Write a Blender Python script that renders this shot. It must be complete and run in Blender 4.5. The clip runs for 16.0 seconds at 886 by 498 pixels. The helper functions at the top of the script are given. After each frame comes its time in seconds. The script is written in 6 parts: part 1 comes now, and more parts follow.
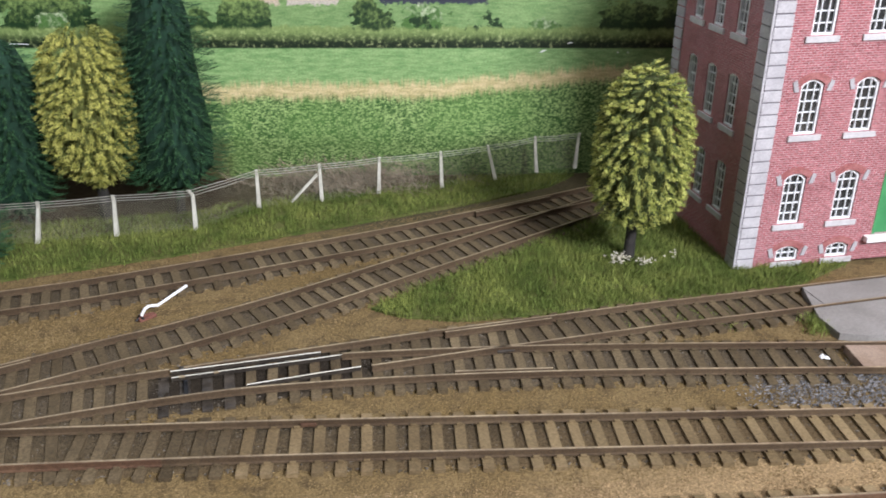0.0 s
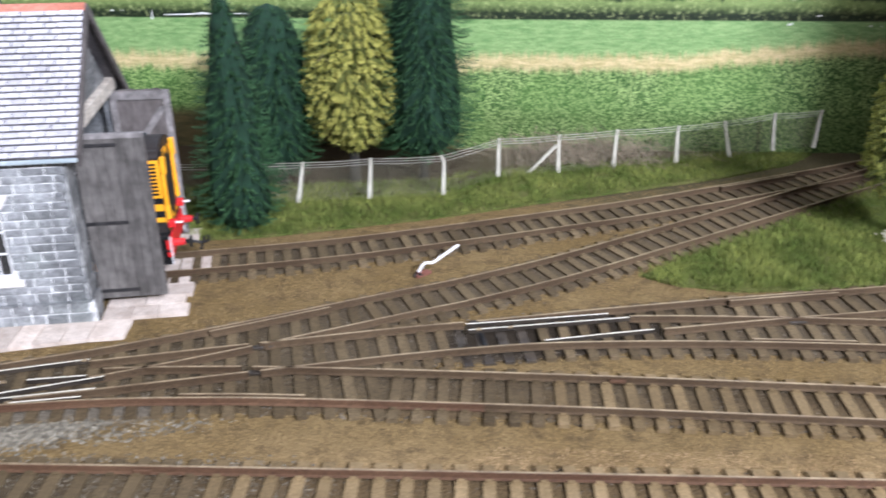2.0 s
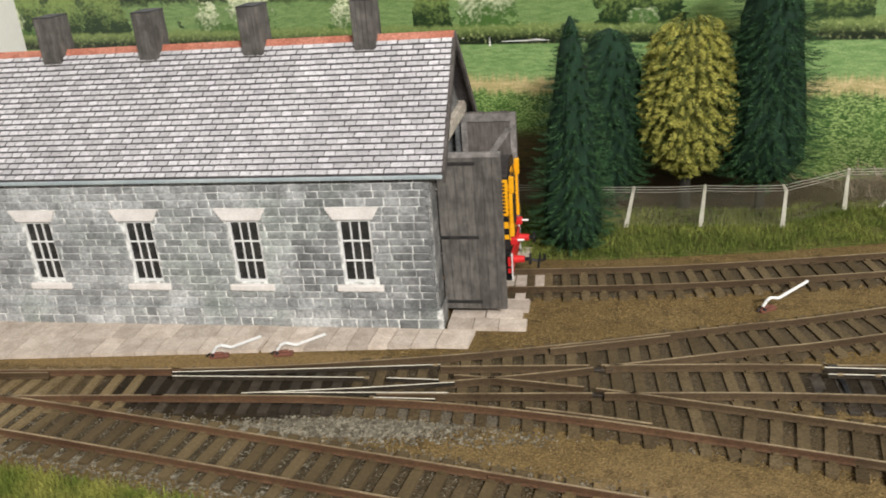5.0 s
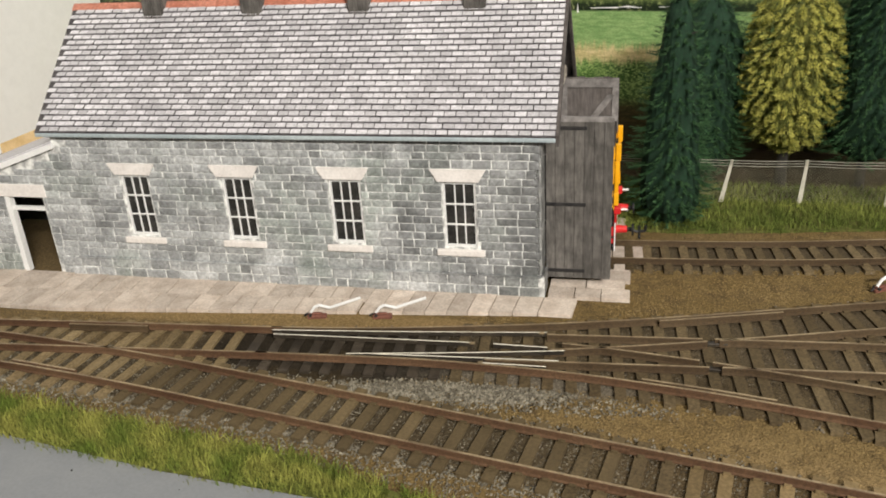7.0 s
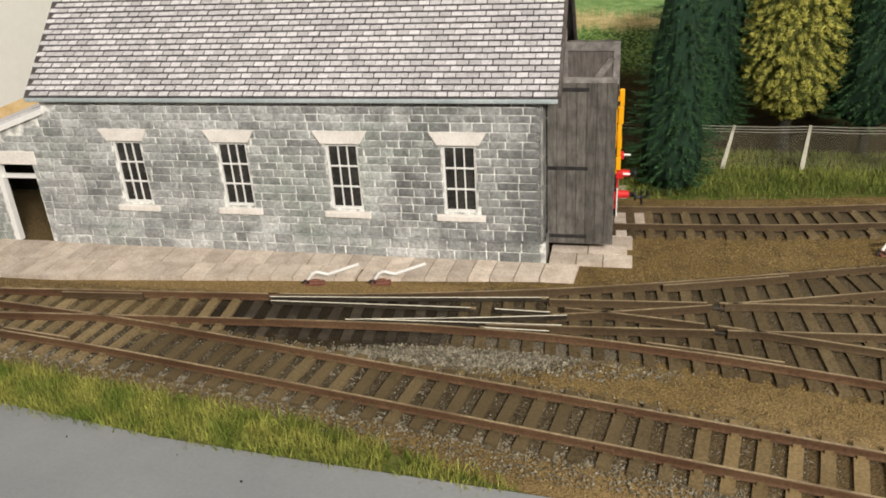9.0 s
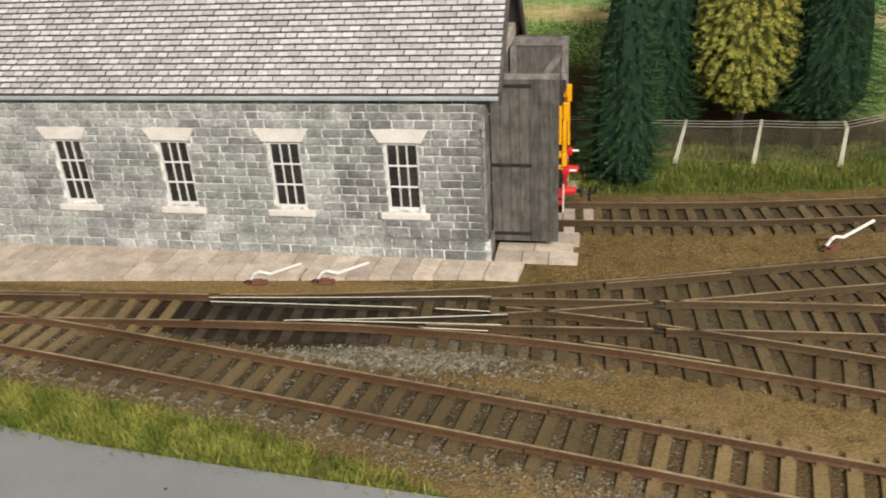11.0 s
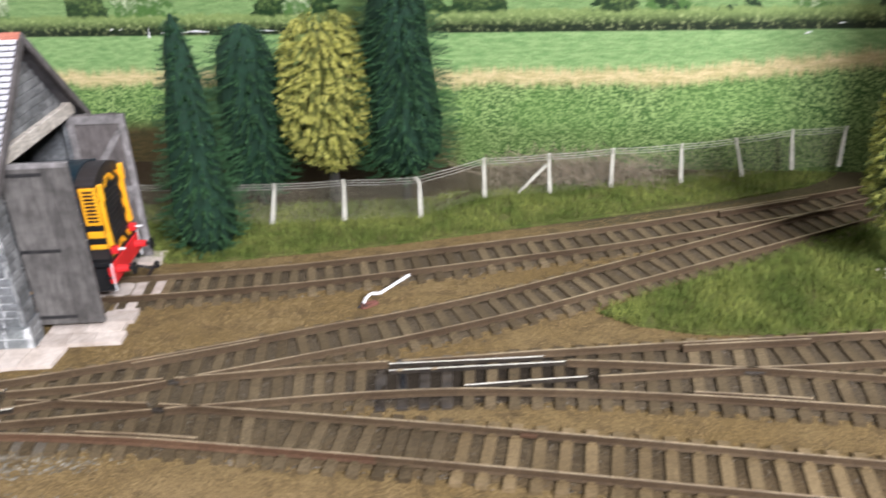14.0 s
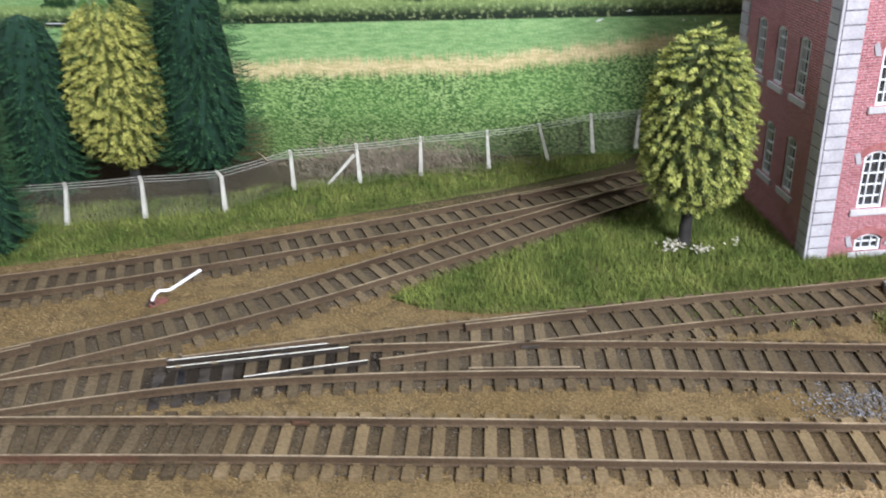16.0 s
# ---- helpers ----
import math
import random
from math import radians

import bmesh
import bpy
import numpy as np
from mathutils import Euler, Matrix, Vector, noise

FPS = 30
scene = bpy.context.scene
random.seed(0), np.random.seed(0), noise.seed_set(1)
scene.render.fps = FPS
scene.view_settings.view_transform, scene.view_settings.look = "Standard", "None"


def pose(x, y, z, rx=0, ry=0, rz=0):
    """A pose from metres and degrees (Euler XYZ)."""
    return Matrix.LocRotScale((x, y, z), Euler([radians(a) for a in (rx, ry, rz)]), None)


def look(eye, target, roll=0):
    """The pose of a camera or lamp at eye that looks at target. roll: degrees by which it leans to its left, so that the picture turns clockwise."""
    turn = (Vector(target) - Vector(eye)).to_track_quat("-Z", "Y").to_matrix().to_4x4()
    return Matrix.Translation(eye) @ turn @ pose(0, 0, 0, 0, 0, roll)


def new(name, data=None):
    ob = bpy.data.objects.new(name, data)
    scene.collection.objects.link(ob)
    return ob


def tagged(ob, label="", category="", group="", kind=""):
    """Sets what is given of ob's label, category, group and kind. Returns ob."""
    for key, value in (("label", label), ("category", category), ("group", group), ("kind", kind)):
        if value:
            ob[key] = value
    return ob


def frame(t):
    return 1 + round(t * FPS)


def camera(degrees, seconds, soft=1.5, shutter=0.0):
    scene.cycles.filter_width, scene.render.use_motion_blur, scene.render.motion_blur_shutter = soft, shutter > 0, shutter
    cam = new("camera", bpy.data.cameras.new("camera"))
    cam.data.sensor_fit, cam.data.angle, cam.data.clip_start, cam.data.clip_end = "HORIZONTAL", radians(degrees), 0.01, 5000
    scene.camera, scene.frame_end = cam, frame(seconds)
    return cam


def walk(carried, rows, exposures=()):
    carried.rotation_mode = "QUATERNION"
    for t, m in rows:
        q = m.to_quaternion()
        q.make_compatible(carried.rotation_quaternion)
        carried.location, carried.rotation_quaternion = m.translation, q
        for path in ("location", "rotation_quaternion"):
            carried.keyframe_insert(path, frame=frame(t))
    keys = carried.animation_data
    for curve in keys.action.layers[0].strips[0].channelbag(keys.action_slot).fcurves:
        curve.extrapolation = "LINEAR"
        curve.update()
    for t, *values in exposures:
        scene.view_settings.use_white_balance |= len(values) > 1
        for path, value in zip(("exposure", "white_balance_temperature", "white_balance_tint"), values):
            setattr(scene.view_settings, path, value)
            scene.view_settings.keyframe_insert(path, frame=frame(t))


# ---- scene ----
cam = camera(55.5, 16.0, soft=1.8, shutter=0.55)
METRES, EYE, TILT, LEAN, TURN = 0.38, 0.1725, 0.0, 0.0, -6.2
ROWS = [
    (0.0, 0.0, 0.0, 0.0, 0.56, -25.28, -1.19),
    (0.5, -0.0276, 0.003, -0.0075, 1.29, -25.45, -1.09),
    (1.0, -0.0717, -0.0081, -0.013, 2.99, -25.46, -0.79),
    (1.5, -0.1242, -0.0146, -0.0233, 5.51, -25.44, -0.38),
    (2.0, -0.1746, -0.0287, -0.0325, 8.21, -25.66, 0.01),
    (2.5, -0.2158, -0.0426, -0.0292, 12.18, -25.55, -0.65),
    (3.0, -0.2024, -0.027, -0.0217, 19.36, -24.26, -1.71),
    (3.5, -0.1696, 0.0124, -0.0421, 22.64, -24.43, 0.24),
    (4.0, -0.1664, 0.0189, -0.0451, 23.08, -24.57, 2.9),
    (4.5, -0.2125, -0.0109, -0.0386, 24.8, -23.79, 3.85),
    (5.0, -0.2428, -0.0471, -0.0335, 26.3, -23.26, 4.26),
    (7.5, -0.3232, -0.0732, -0.0518, 29.03, -25.26, 3.26),
    (8.0, -0.3254, -0.0729, -0.0584, 28.84, -25.71, 3.32),
    (10.5, -0.3143, -0.0551, -0.0668, 27.71, -26.44, 3.08),
    (11.0, -0.2949, -0.0427, -0.063, 27.23, -26.81, 3.13),
    (11.5, -0.2568, -0.0236, -0.0612, 25.7, -26.64, 3.22),
    (12.0, -0.2054, -0.0015, -0.0542, 23.5, -26.23, 3.18),
    (12.5, -0.1685, 0.0111, -0.0548, 21.5, -26.24, 3.1),
    (13.0, -0.1224, 0.0286, -0.0481, 19.27, -26.36, 3.02),
    (13.5, -0.083, 0.0366, -0.0382, 17.3, -26.16, 2.59),
    (14.0, -0.0207, 0.0572, -0.0224, 15.07, -25.72, 2.38),
    (14.5, 0.0223, 0.0783, -0.0078, 12.71, -25.32, 1.77),
    (15.0, 0.0468, 0.0733, -0.0041, 10.49, -25.21, 1.09),
    (15.5, 0.0554, 0.0599, -0.014, 8.26, -25.41, 0.98),
    (16.0, 0.072, 0.0705, -0.0348, 6.78, -26.11, 1.24),
]
walk(cam, [(t, pose(0, 0, EYE, TILT, LEAN, TURN) @ pose(METRES * x, METRES * y, METRES * z, 90 + pitch, roll, yaw)) for t, x, y, z, yaw, pitch, roll in ROWS],
     [(0.0, 0.02, 5850, 15), (0.5, 0.15, 5700, 18), (1.5, 0.42, 5550, 18), (3.0, 0.07, 6300, 12), (3.5, -0.12, 6700, 10), (4.5, 0.02, 6800, 10), (5.0, -0.28, 6800, 10), (8.0, -0.27, 7200, 10), (11.5, -0.25, 7300, 10), (12.25, -0.26, 7300, 10), (13.0, 0.0, 7000, 12), (14.5, 0.4, 5620, 17), (15.0, 0.28, 5520, 15), (16.0, 0.22, 5620, 14)])

# ---- world, lamps, exposure ----
world = bpy.data.worlds.new("room_air")
scene.world = world
world.use_nodes = True
world.node_tree.nodes["Background"].inputs[0].default_value = (0.9, 0.95, 1.0, 1)
world.node_tree.nodes["Background"].inputs[1].default_value = 0.15


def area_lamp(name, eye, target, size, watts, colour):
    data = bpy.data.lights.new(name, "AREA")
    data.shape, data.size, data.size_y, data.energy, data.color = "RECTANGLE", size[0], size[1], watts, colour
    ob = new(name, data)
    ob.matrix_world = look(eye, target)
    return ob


# assumed key source at the front right; the closed room has no window
area_lamp("key_light", (0.70, -0.78, 0.82), (-0.03, 0.33, 0.02), (0.46, 0.09), 36.5, (1.0, 0.985, 0.96))
# added overhead fill; no lamp fitting hangs there
area_lamp("fill_light", (0.40, -0.45, 1.28), (-0.15, 0.25, 0), (0.8, 0.5), 9.0, (1.0, 0.97, 0.93))
scene.view_settings.exposure = 0.0

# ---- materials (texture lengths in millimetres) ----
MM = 0.001


class Nodes:
    def __init__(self, name):
        self.mat = bpy.data.materials.new(name)
        self.mat.use_nodes = True
        self.tree = self.mat.node_tree
        self.bsdf = self.tree.nodes["Principled BSDF"]

    def add(self, kind, **inputs):
        node = self.tree.nodes.new(kind)
        for key, value in inputs.items():
            self.put(node, key, value)
        return node

    def put(self, node, key, value):
        slot = node.inputs[int(key[1:])] if key[0] == "i" and key[1:].isdigit() else node.inputs[key]
        if isinstance(value, bpy.types.NodeSocket):
            self.tree.links.new(value, slot)
        else:
            slot.default_value = value

    def place(self, local=False):
        out = self.add("ShaderNodeTexCoord").outputs["Object"] if local else self.add("ShaderNodeNewGeometry").outputs["Position"]
        node = self.add("ShaderNodeVectorMath", i0=out)
        node.operation = "SCALE"
        node.inputs["Scale"].default_value = 1000.0
        return node.outputs[0]

    def squeeze(self, vec, x, y, z):
        node = self.add("ShaderNodeVectorMath", i0=vec, i1=(x, y, z))
        node.operation = "MULTIPLY"
        return node.outputs[0]

    def xyz(self, vec):
        return self.add("ShaderNodeSeparateXYZ", i0=vec).outputs

    def maths(self, op, a, b=0.0, c=0.0):
        node = self.add("ShaderNodeMath", i0=a, i1=b, i2=c)
        node.operation = op
        return node.outputs[0]

    def noise(self, vec, size, detail=4.0, rough=0.55, warp=0.0):
        return self.add("ShaderNodeTexNoise", Vector=vec, Scale=1.0 / size, Detail=detail, Roughness=rough, Distortion=warp).outputs["Fac"]

    def cells(self, vec, size):
        return self.add("ShaderNodeTexVoronoi", Vector=vec, Scale=1.0 / size).outputs

    def step(self, value, low, high, a=0.0, b=1.0):
        node = self.add("ShaderNodeMapRange", i0=value, i1=low, i2=high, i3=a, i4=b)
        node.interpolation_type = "SMOOTHSTEP"
        return node.outputs[0]

    def mix(self, fac, a, b, blend="MIX"):
        node = self.add("ShaderNodeMix")
        node.data_type, node.blend_type = "RGBA", blend
        for slot, value in ((0, fac), (6, a), (7, b)):
            if isinstance(value, bpy.types.NodeSocket):
                self.tree.links.new(value, node.inputs[slot])
            else:
                node.inputs[slot].default_value = value if slot == 0 else (*value, 1) if len(value) == 3 else value
        return node.outputs[2]

    def gain(self, colour, value):
        node = self.add("ShaderNodeVectorMath", i0=colour)
        node.operation = "SCALE"
        self.put(node, "Scale", value)
        return node.outputs[0]

    def done(self, colour, rough=0.7, height=None, depth=0.2, metal=0.0, spec=0.3):
        self.put(self.bsdf, "Base Color", colour if isinstance(colour, bpy.types.NodeSocket) else (*colour, 1))
        self.put(self.bsdf, "Roughness", rough)
        self.bsdf.inputs["Metallic"].default_value = metal
        self.bsdf.inputs["Specular IOR Level"].default_value = spec
        if height is not None:
            bump = self.add("ShaderNodeBump", Strength=1.0, Distance=depth * MM, Height=height)
            self.put(self.bsdf, "Normal", bump.outputs[0])
        return self.mat


def surf(name, c1, c2, big=15.0, small=1.0, rough=0.7, depth=0.15, metal=0.0, spec=0.3, vary=0.0, speck=0.35, local=False, stretch=(1, 1, 1), island=False):
    n = Nodes(name)
    p = whole = n.place(local)
    if vary or island:
        seed = n.add("ShaderNodeNewGeometry").outputs["Random Per Island"] if island else n.add("ShaderNodeObjectInfo").outputs["Random"]
        shift = n.add("ShaderNodeVectorMath", i0=p, i1=n.add("ShaderNodeCombineXYZ", X=n.maths("MULTIPLY", seed, 173.0), Y=n.maths("MULTIPLY", seed, 91.0), Z=n.maths("MULTIPLY", seed, 57.0)).outputs[0])
        p = shift.outputs[0]
    if stretch != (1, 1, 1):
        p = n.squeeze(p, *stretch)
    coarse, fine = n.noise(whole, big, 3), n.noise(p, small, 5, 0.65)
    col = n.mix(n.step(coarse, 0.3, 0.7), c1, c2)
    col = n.gain(col, n.step(fine, 0.25, 0.75, 1 - speck, 1 + speck))
    if vary or island:
        col = n.gain(col, n.maths("ADD", n.maths("MULTIPLY", seed, 2 * vary), 1 - vary))
    return n.done(col, n.step(fine, 0.2, 0.8, max(rough - 0.12, 0.05), min(rough + 0.1, 1.0)), fine, depth, metal, spec)


def ground_material(name, light, pale, dark, sand, front=172.0):
    n = Nodes(name)
    p = n.place()
    x, y, z = n.xyz(p)
    coarse, mid, fine = n.noise(p, 60, 3), n.noise(p, 7, 4, 0.6), n.noise(p, 0.9, 4, 0.7)
    cell = n.cells(p, 0.6)
    col = n.mix(n.step(coarse, 0.35, 0.65), light, pale)
    col = n.mix(n.step(mid, 0.45, 0.75), col, dark)
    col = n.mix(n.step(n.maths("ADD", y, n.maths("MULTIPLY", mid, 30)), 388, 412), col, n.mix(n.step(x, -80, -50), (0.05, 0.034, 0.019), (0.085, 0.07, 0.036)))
    # paler, sand-coloured towards the front edge of the board, more so on the right
    sandy = n.maths("MULTIPLY", n.step(n.maths("SUBTRACT", n.maths("ADD", y, n.maths("MULTIPLY", mid, 24)), n.step(x, 20, 160, 0.0, 34.0)), front, front + 48, 0.9, 0.0), n.step(n.maths("ADD", x, n.maths("MULTIPLY", coarse, 60)), -190, -40))
    col = n.mix(sandy, col, sand)
    west = n.maths("MULTIPLY", n.step(n.maths("ADD", x, n.maths("MULTIPLY", mid, 20)), -325, -295, 0.75, 0.0), n.step(y, 174, 188))
    col = n.mix(west, col, (0.165, 0.118, 0.062))
    # oily dark patches under the point blades, grey chippings beside them
    for cx, cy, rx, ry, tone in ((-205, 203, 48, 9, (0.15, 0.13, 0.10)), (-264, 202, 52, 19, (0.020, 0.016, 0.012)), (-35, 258.5, 46, 15, (0.024, 0.019, 0.014)), (-300, 219, 110, 7, (0.30, 0.205, 0.095))):
        d = n.maths("ADD", n.maths("POWER", n.maths("DIVIDE", n.maths("SUBTRACT", x, cx), rx), 2.0), n.maths("POWER", n.maths("DIVIDE", n.maths("SUBTRACT", n.maths("SUBTRACT", y, cy), n.maths("MULTIPLY", n.maths("SUBTRACT", x, cx), 0.2)), ry), 2.0))
        fac = n.step(n.maths("ADD", d, n.maths("MULTIPLY", mid, 0.9)), 1.0, 1.75, 0.85, 0.0)
        col = n.mix(fac, col, tone)
    col = n.gain(col, n.step(fine, 0.25, 0.75, 0.62, 1.4))
    col = n.gain(col, n.step(cell["Distance"], 0.1, 0.6, 1.15, 0.75))
    high = n.maths("SUBTRACT", fine, cell["Distance"])
    return n.done(col, 0.95, high, 0.3, spec=0.1)


def backdrop_material():
    n = Nodes("printed_landscape")
    p = n.place()
    x, y, z = n.xyz(p)
    leaf = n.noise(n.squeeze(p, 1, 1, 1.3), 1.9, 5, 0.85)
    streak = n.noise(n.squeeze(p, 1.5, 1, 0.22), 2.0, 4, 0.7)
    fine = n.noise(p, 1.0, 4, 0.7)
    broad = n.noise(p, 45, 3)
    grassy = n.noise(n.squeeze(p, 0.35, 1, 1.6), 2.5, 4, 0.65)
    # crop in the foreground of the picture
    sprig = n.add("ShaderNodeTexVoronoi", Vector=n.squeeze(p, 1, 1, 1.5), Scale=1.0 / 1.25).outputs
    light = n.xyz(sprig["Color"])[0]
    lit = n.maths("ADD", n.maths("MULTIPLY", light, 0.45), n.maths("MULTIPLY", leaf, 0.75))
    col = n.mix(n.step(lit, 0.38, 0.82), (0.024, 0.074, 0.014), (0.34, 0.46, 0.165))
    col = n.mix(n.step(sprig["Distance"], 0.38, 0.75, 0.0, 0.6), col, (0.015, 0.06, 0.013))
    col = n.mix(n.step(broad, 0.35, 0.65, 0.0, 0.35), col, (0.11, 0.22, 0.05))
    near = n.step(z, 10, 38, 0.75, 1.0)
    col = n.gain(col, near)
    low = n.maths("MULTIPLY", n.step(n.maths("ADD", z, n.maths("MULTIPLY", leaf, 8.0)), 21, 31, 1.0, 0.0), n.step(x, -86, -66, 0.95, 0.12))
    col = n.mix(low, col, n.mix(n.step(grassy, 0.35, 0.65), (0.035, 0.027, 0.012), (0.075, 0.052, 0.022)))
    # smoother field, tan strip, hedge, far meadow
    field = n.mix(n.step(grassy, 0.3, 0.7), (0.13, 0.245, 0.082), (0.245, 0.365, 0.145))
    wob = n.maths("MULTIPLY", n.maths("SUBTRACT", n.noise(n.squeeze(p, 1, 0, 0), 30, 3), 0.5), 8.0)
    bend = n.step(x, 20, 160, 0.0, 9.0)
    level = n.maths("SUBTRACT", n.maths("ADD", n.maths("ADD", z, wob), n.maths("MULTIPLY", n.maths("SUBTRACT", streak, 0.5), 16.0)), bend)
    straw = n.mix(n.step(grassy, 0.3, 0.7), (0.36, 0.31, 0.135), (0.56, 0.46, 0.25))
    col = n.mix(n.step(level, 43.5, 49.0), col, straw)
    col = n.mix(n.step(level, 51.0, 57.0), col, field)
    hedge_leaf = n.noise(p, 2.2, 4, 0.7)
    edge = n.maths("ADD", z, n.maths("MULTIPLY", n.maths("SUBTRACT", n.noise(n.squeeze(p, 1, 0, 0.4), 5, 4), 0.5), 7.0))
    hedge = n.mix(n.step(n.maths("ADD", z, n.maths("MULTIPLY", hedge_leaf, 8.0)), 80, 88), (0.007, 0.016, 0.006), (0.17, 0.235, 0.075))
    hedge = n.mix(n.step(hedge_leaf, 0.52, 0.72, 0.0, 0.4), hedge, (0.50, 0.55, 0.25))
    col = n.mix(n.step(z, 73.2, 74.4), col, hedge)
    meadow = n.mix(n.step(grassy, 0.3, 0.7), (0.115, 0.205, 0.068), (0.20, 0.30, 0.115))
    col = n.mix(n.step(edge, 84.5, 86.5), col, meadow)
    # far tree line with farm buildings in its gaps, sky above
    bush = n.noise(n.squeeze(p, 0.7, 1, 0.9), 5, 5, 0.65)
    shade = n.maths("ADD", n.maths("MULTIPLY", hedge_leaf, 0.7), n.maths("MULTIPLY", n.maths("SUBTRACT", bush, 0.5), 0.5))
    wood_line = n.maths("ADD", z, n.maths("MULTIPLY", bush, 14))
    wood = n.mix(n.step(shade, 0.25, 0.6), (0.010, 0.022, 0.010), (0.10, 0.16, 0.05))
    col = n.mix(n.step(wood_line, 108, 111), col, wood)
    for x0, x1, z0, z1, tone in ((-64, -40, 97, 103, (0.42, 0.35, 0.26)), (-64, -40, 103, 118, (0.30, 0.13, 0.08)), (-36, -8, 97, 118, (0.42, 0.38, 0.31)), (14, 72, 98, 120, (0.03, 0.035, 0.05)), (-180, -150, 102, 118, (0.40, 0.36, 0.31))):
        ragged = n.maths("ADD", x, n.maths("MULTIPLY", n.maths("SUBTRACT", bush, 0.5), 9.0))
        foot = n.maths("ADD", z, n.maths("MULTIPLY", n.maths("SUBTRACT", hedge_leaf, 0.5), 7.0))
        inside = n.maths("MULTIPLY", n.maths("MULTIPLY", n.step(ragged, x0 - 0.5, x0 + 0.5), n.step(ragged, x1 - 0.5, x1 + 0.5, 1.0, 0.0)), n.maths("MULTIPLY", n.step(foot, z0 - 0.6, z0 + 0.6), n.maths("LESS_THAN", z, z1)))
        col = n.mix(inside, col, tone)
    sky = n.mix(n.step(broad, 0.3, 0.7), (0.62, 0.70, 0.78), (0.80, 0.84, 0.88))
    col = n.mix(n.step(n.maths("ADD", z, n.maths("MULTIPLY", bush, 12)), 134, 138), col, sky)
    # two ranks of bushes that stand behind the hedge
    for pace, shift, base, tall, low_pick, blossom in ((46.0, 11.0, 89.0, 20.0, 0.2, 0.52), (29.0, 3.0, 85.0, 14.0, 0.3, 0.52)):
        cell = n.add("ShaderNodeTexVoronoi", Vector=n.add("ShaderNodeCombineXYZ", X=n.maths("ADD", x, shift + 500), Y=0.0, Z=0.0).outputs[0], Scale=1.0 / pace).outputs
        pick = n.xyz(cell["Color"])
        near_stem = n.maths("ADD", cell["Distance"], n.maths("MULTIPLY", n.maths("SUBTRACT", bush, 0.5), 0.55))
        dome = n.maths("SQRT", n.maths("MAXIMUM", n.maths("SUBTRACT", 1.0, n.maths("POWER", n.maths("DIVIDE", near_stem, 0.56), 2.0)), 0.0))
        present = n.maths("GREATER_THAN", pick[0], n.step(x, -190, -130, 0.12, low_pick))
        height = n.maths("MULTIPLY", n.maths("MULTIPLY", dome, present), n.maths("ADD", n.maths("MULTIPLY", pick[2], tall), n.step(x, -190, -130, 18.0, 9.0)))
        over = n.maths("SUBTRACT", n.maths("ADD", height, base), n.maths("ADD", z, n.maths("MULTIPLY", n.maths("SUBTRACT", hedge_leaf, 0.5), 4.0)))
        lift = n.maths("ADD", shade, n.maths("MULTIPLY", n.maths("SUBTRACT", z, base + 8.0), 0.016))
        tone = n.mix(n.step(lift, 0.22, 0.58), (0.010, 0.030, 0.009), (0.19, 0.27, 0.08))
        pale = n.mix(n.step(lift, 0.2, 0.55), (0.06, 0.13, 0.03), (0.66, 0.70, 0.48))
        tone = n.mix(n.maths("GREATER_THAN", pick[1], blossom), tone, pale)
        col = n.mix(n.maths("MULTIPLY", n.maths("MULTIPLY", n.step(over, -1.2, 1.2), n.step(height, 0.3, 3.0)), n.step(edge, 83.0, 86.0)), col, tone)
    col = n.gain(col, n.step(fine, 0.25, 0.75, 0.80, 1.42))
    return n.done(col, 0.4, None, spec=0.5)


SHED_TURN = math.radians(10.4)
# the first, widest entry darkens the whole right end of the wall
DARK_PATCHES = ((-14, 36, 42, 75, 0.5), (-3, 26, 10, 34, 0.4), (-6, 30, 10, 26, 0.35), (-52, 30, 6, 15, 0.5), (-98, 47, 8, 6, 0.45), (-62, 60, 9, 5, 0.45), (-121, 8, 4, 7, 0.4), (-140, 36, 5, 14, 0.3), (-186, 30, 5, 16, 0.35), (-20, 9, 16, 6, 0.35), (-75, 11, 18, 4, 0.3))


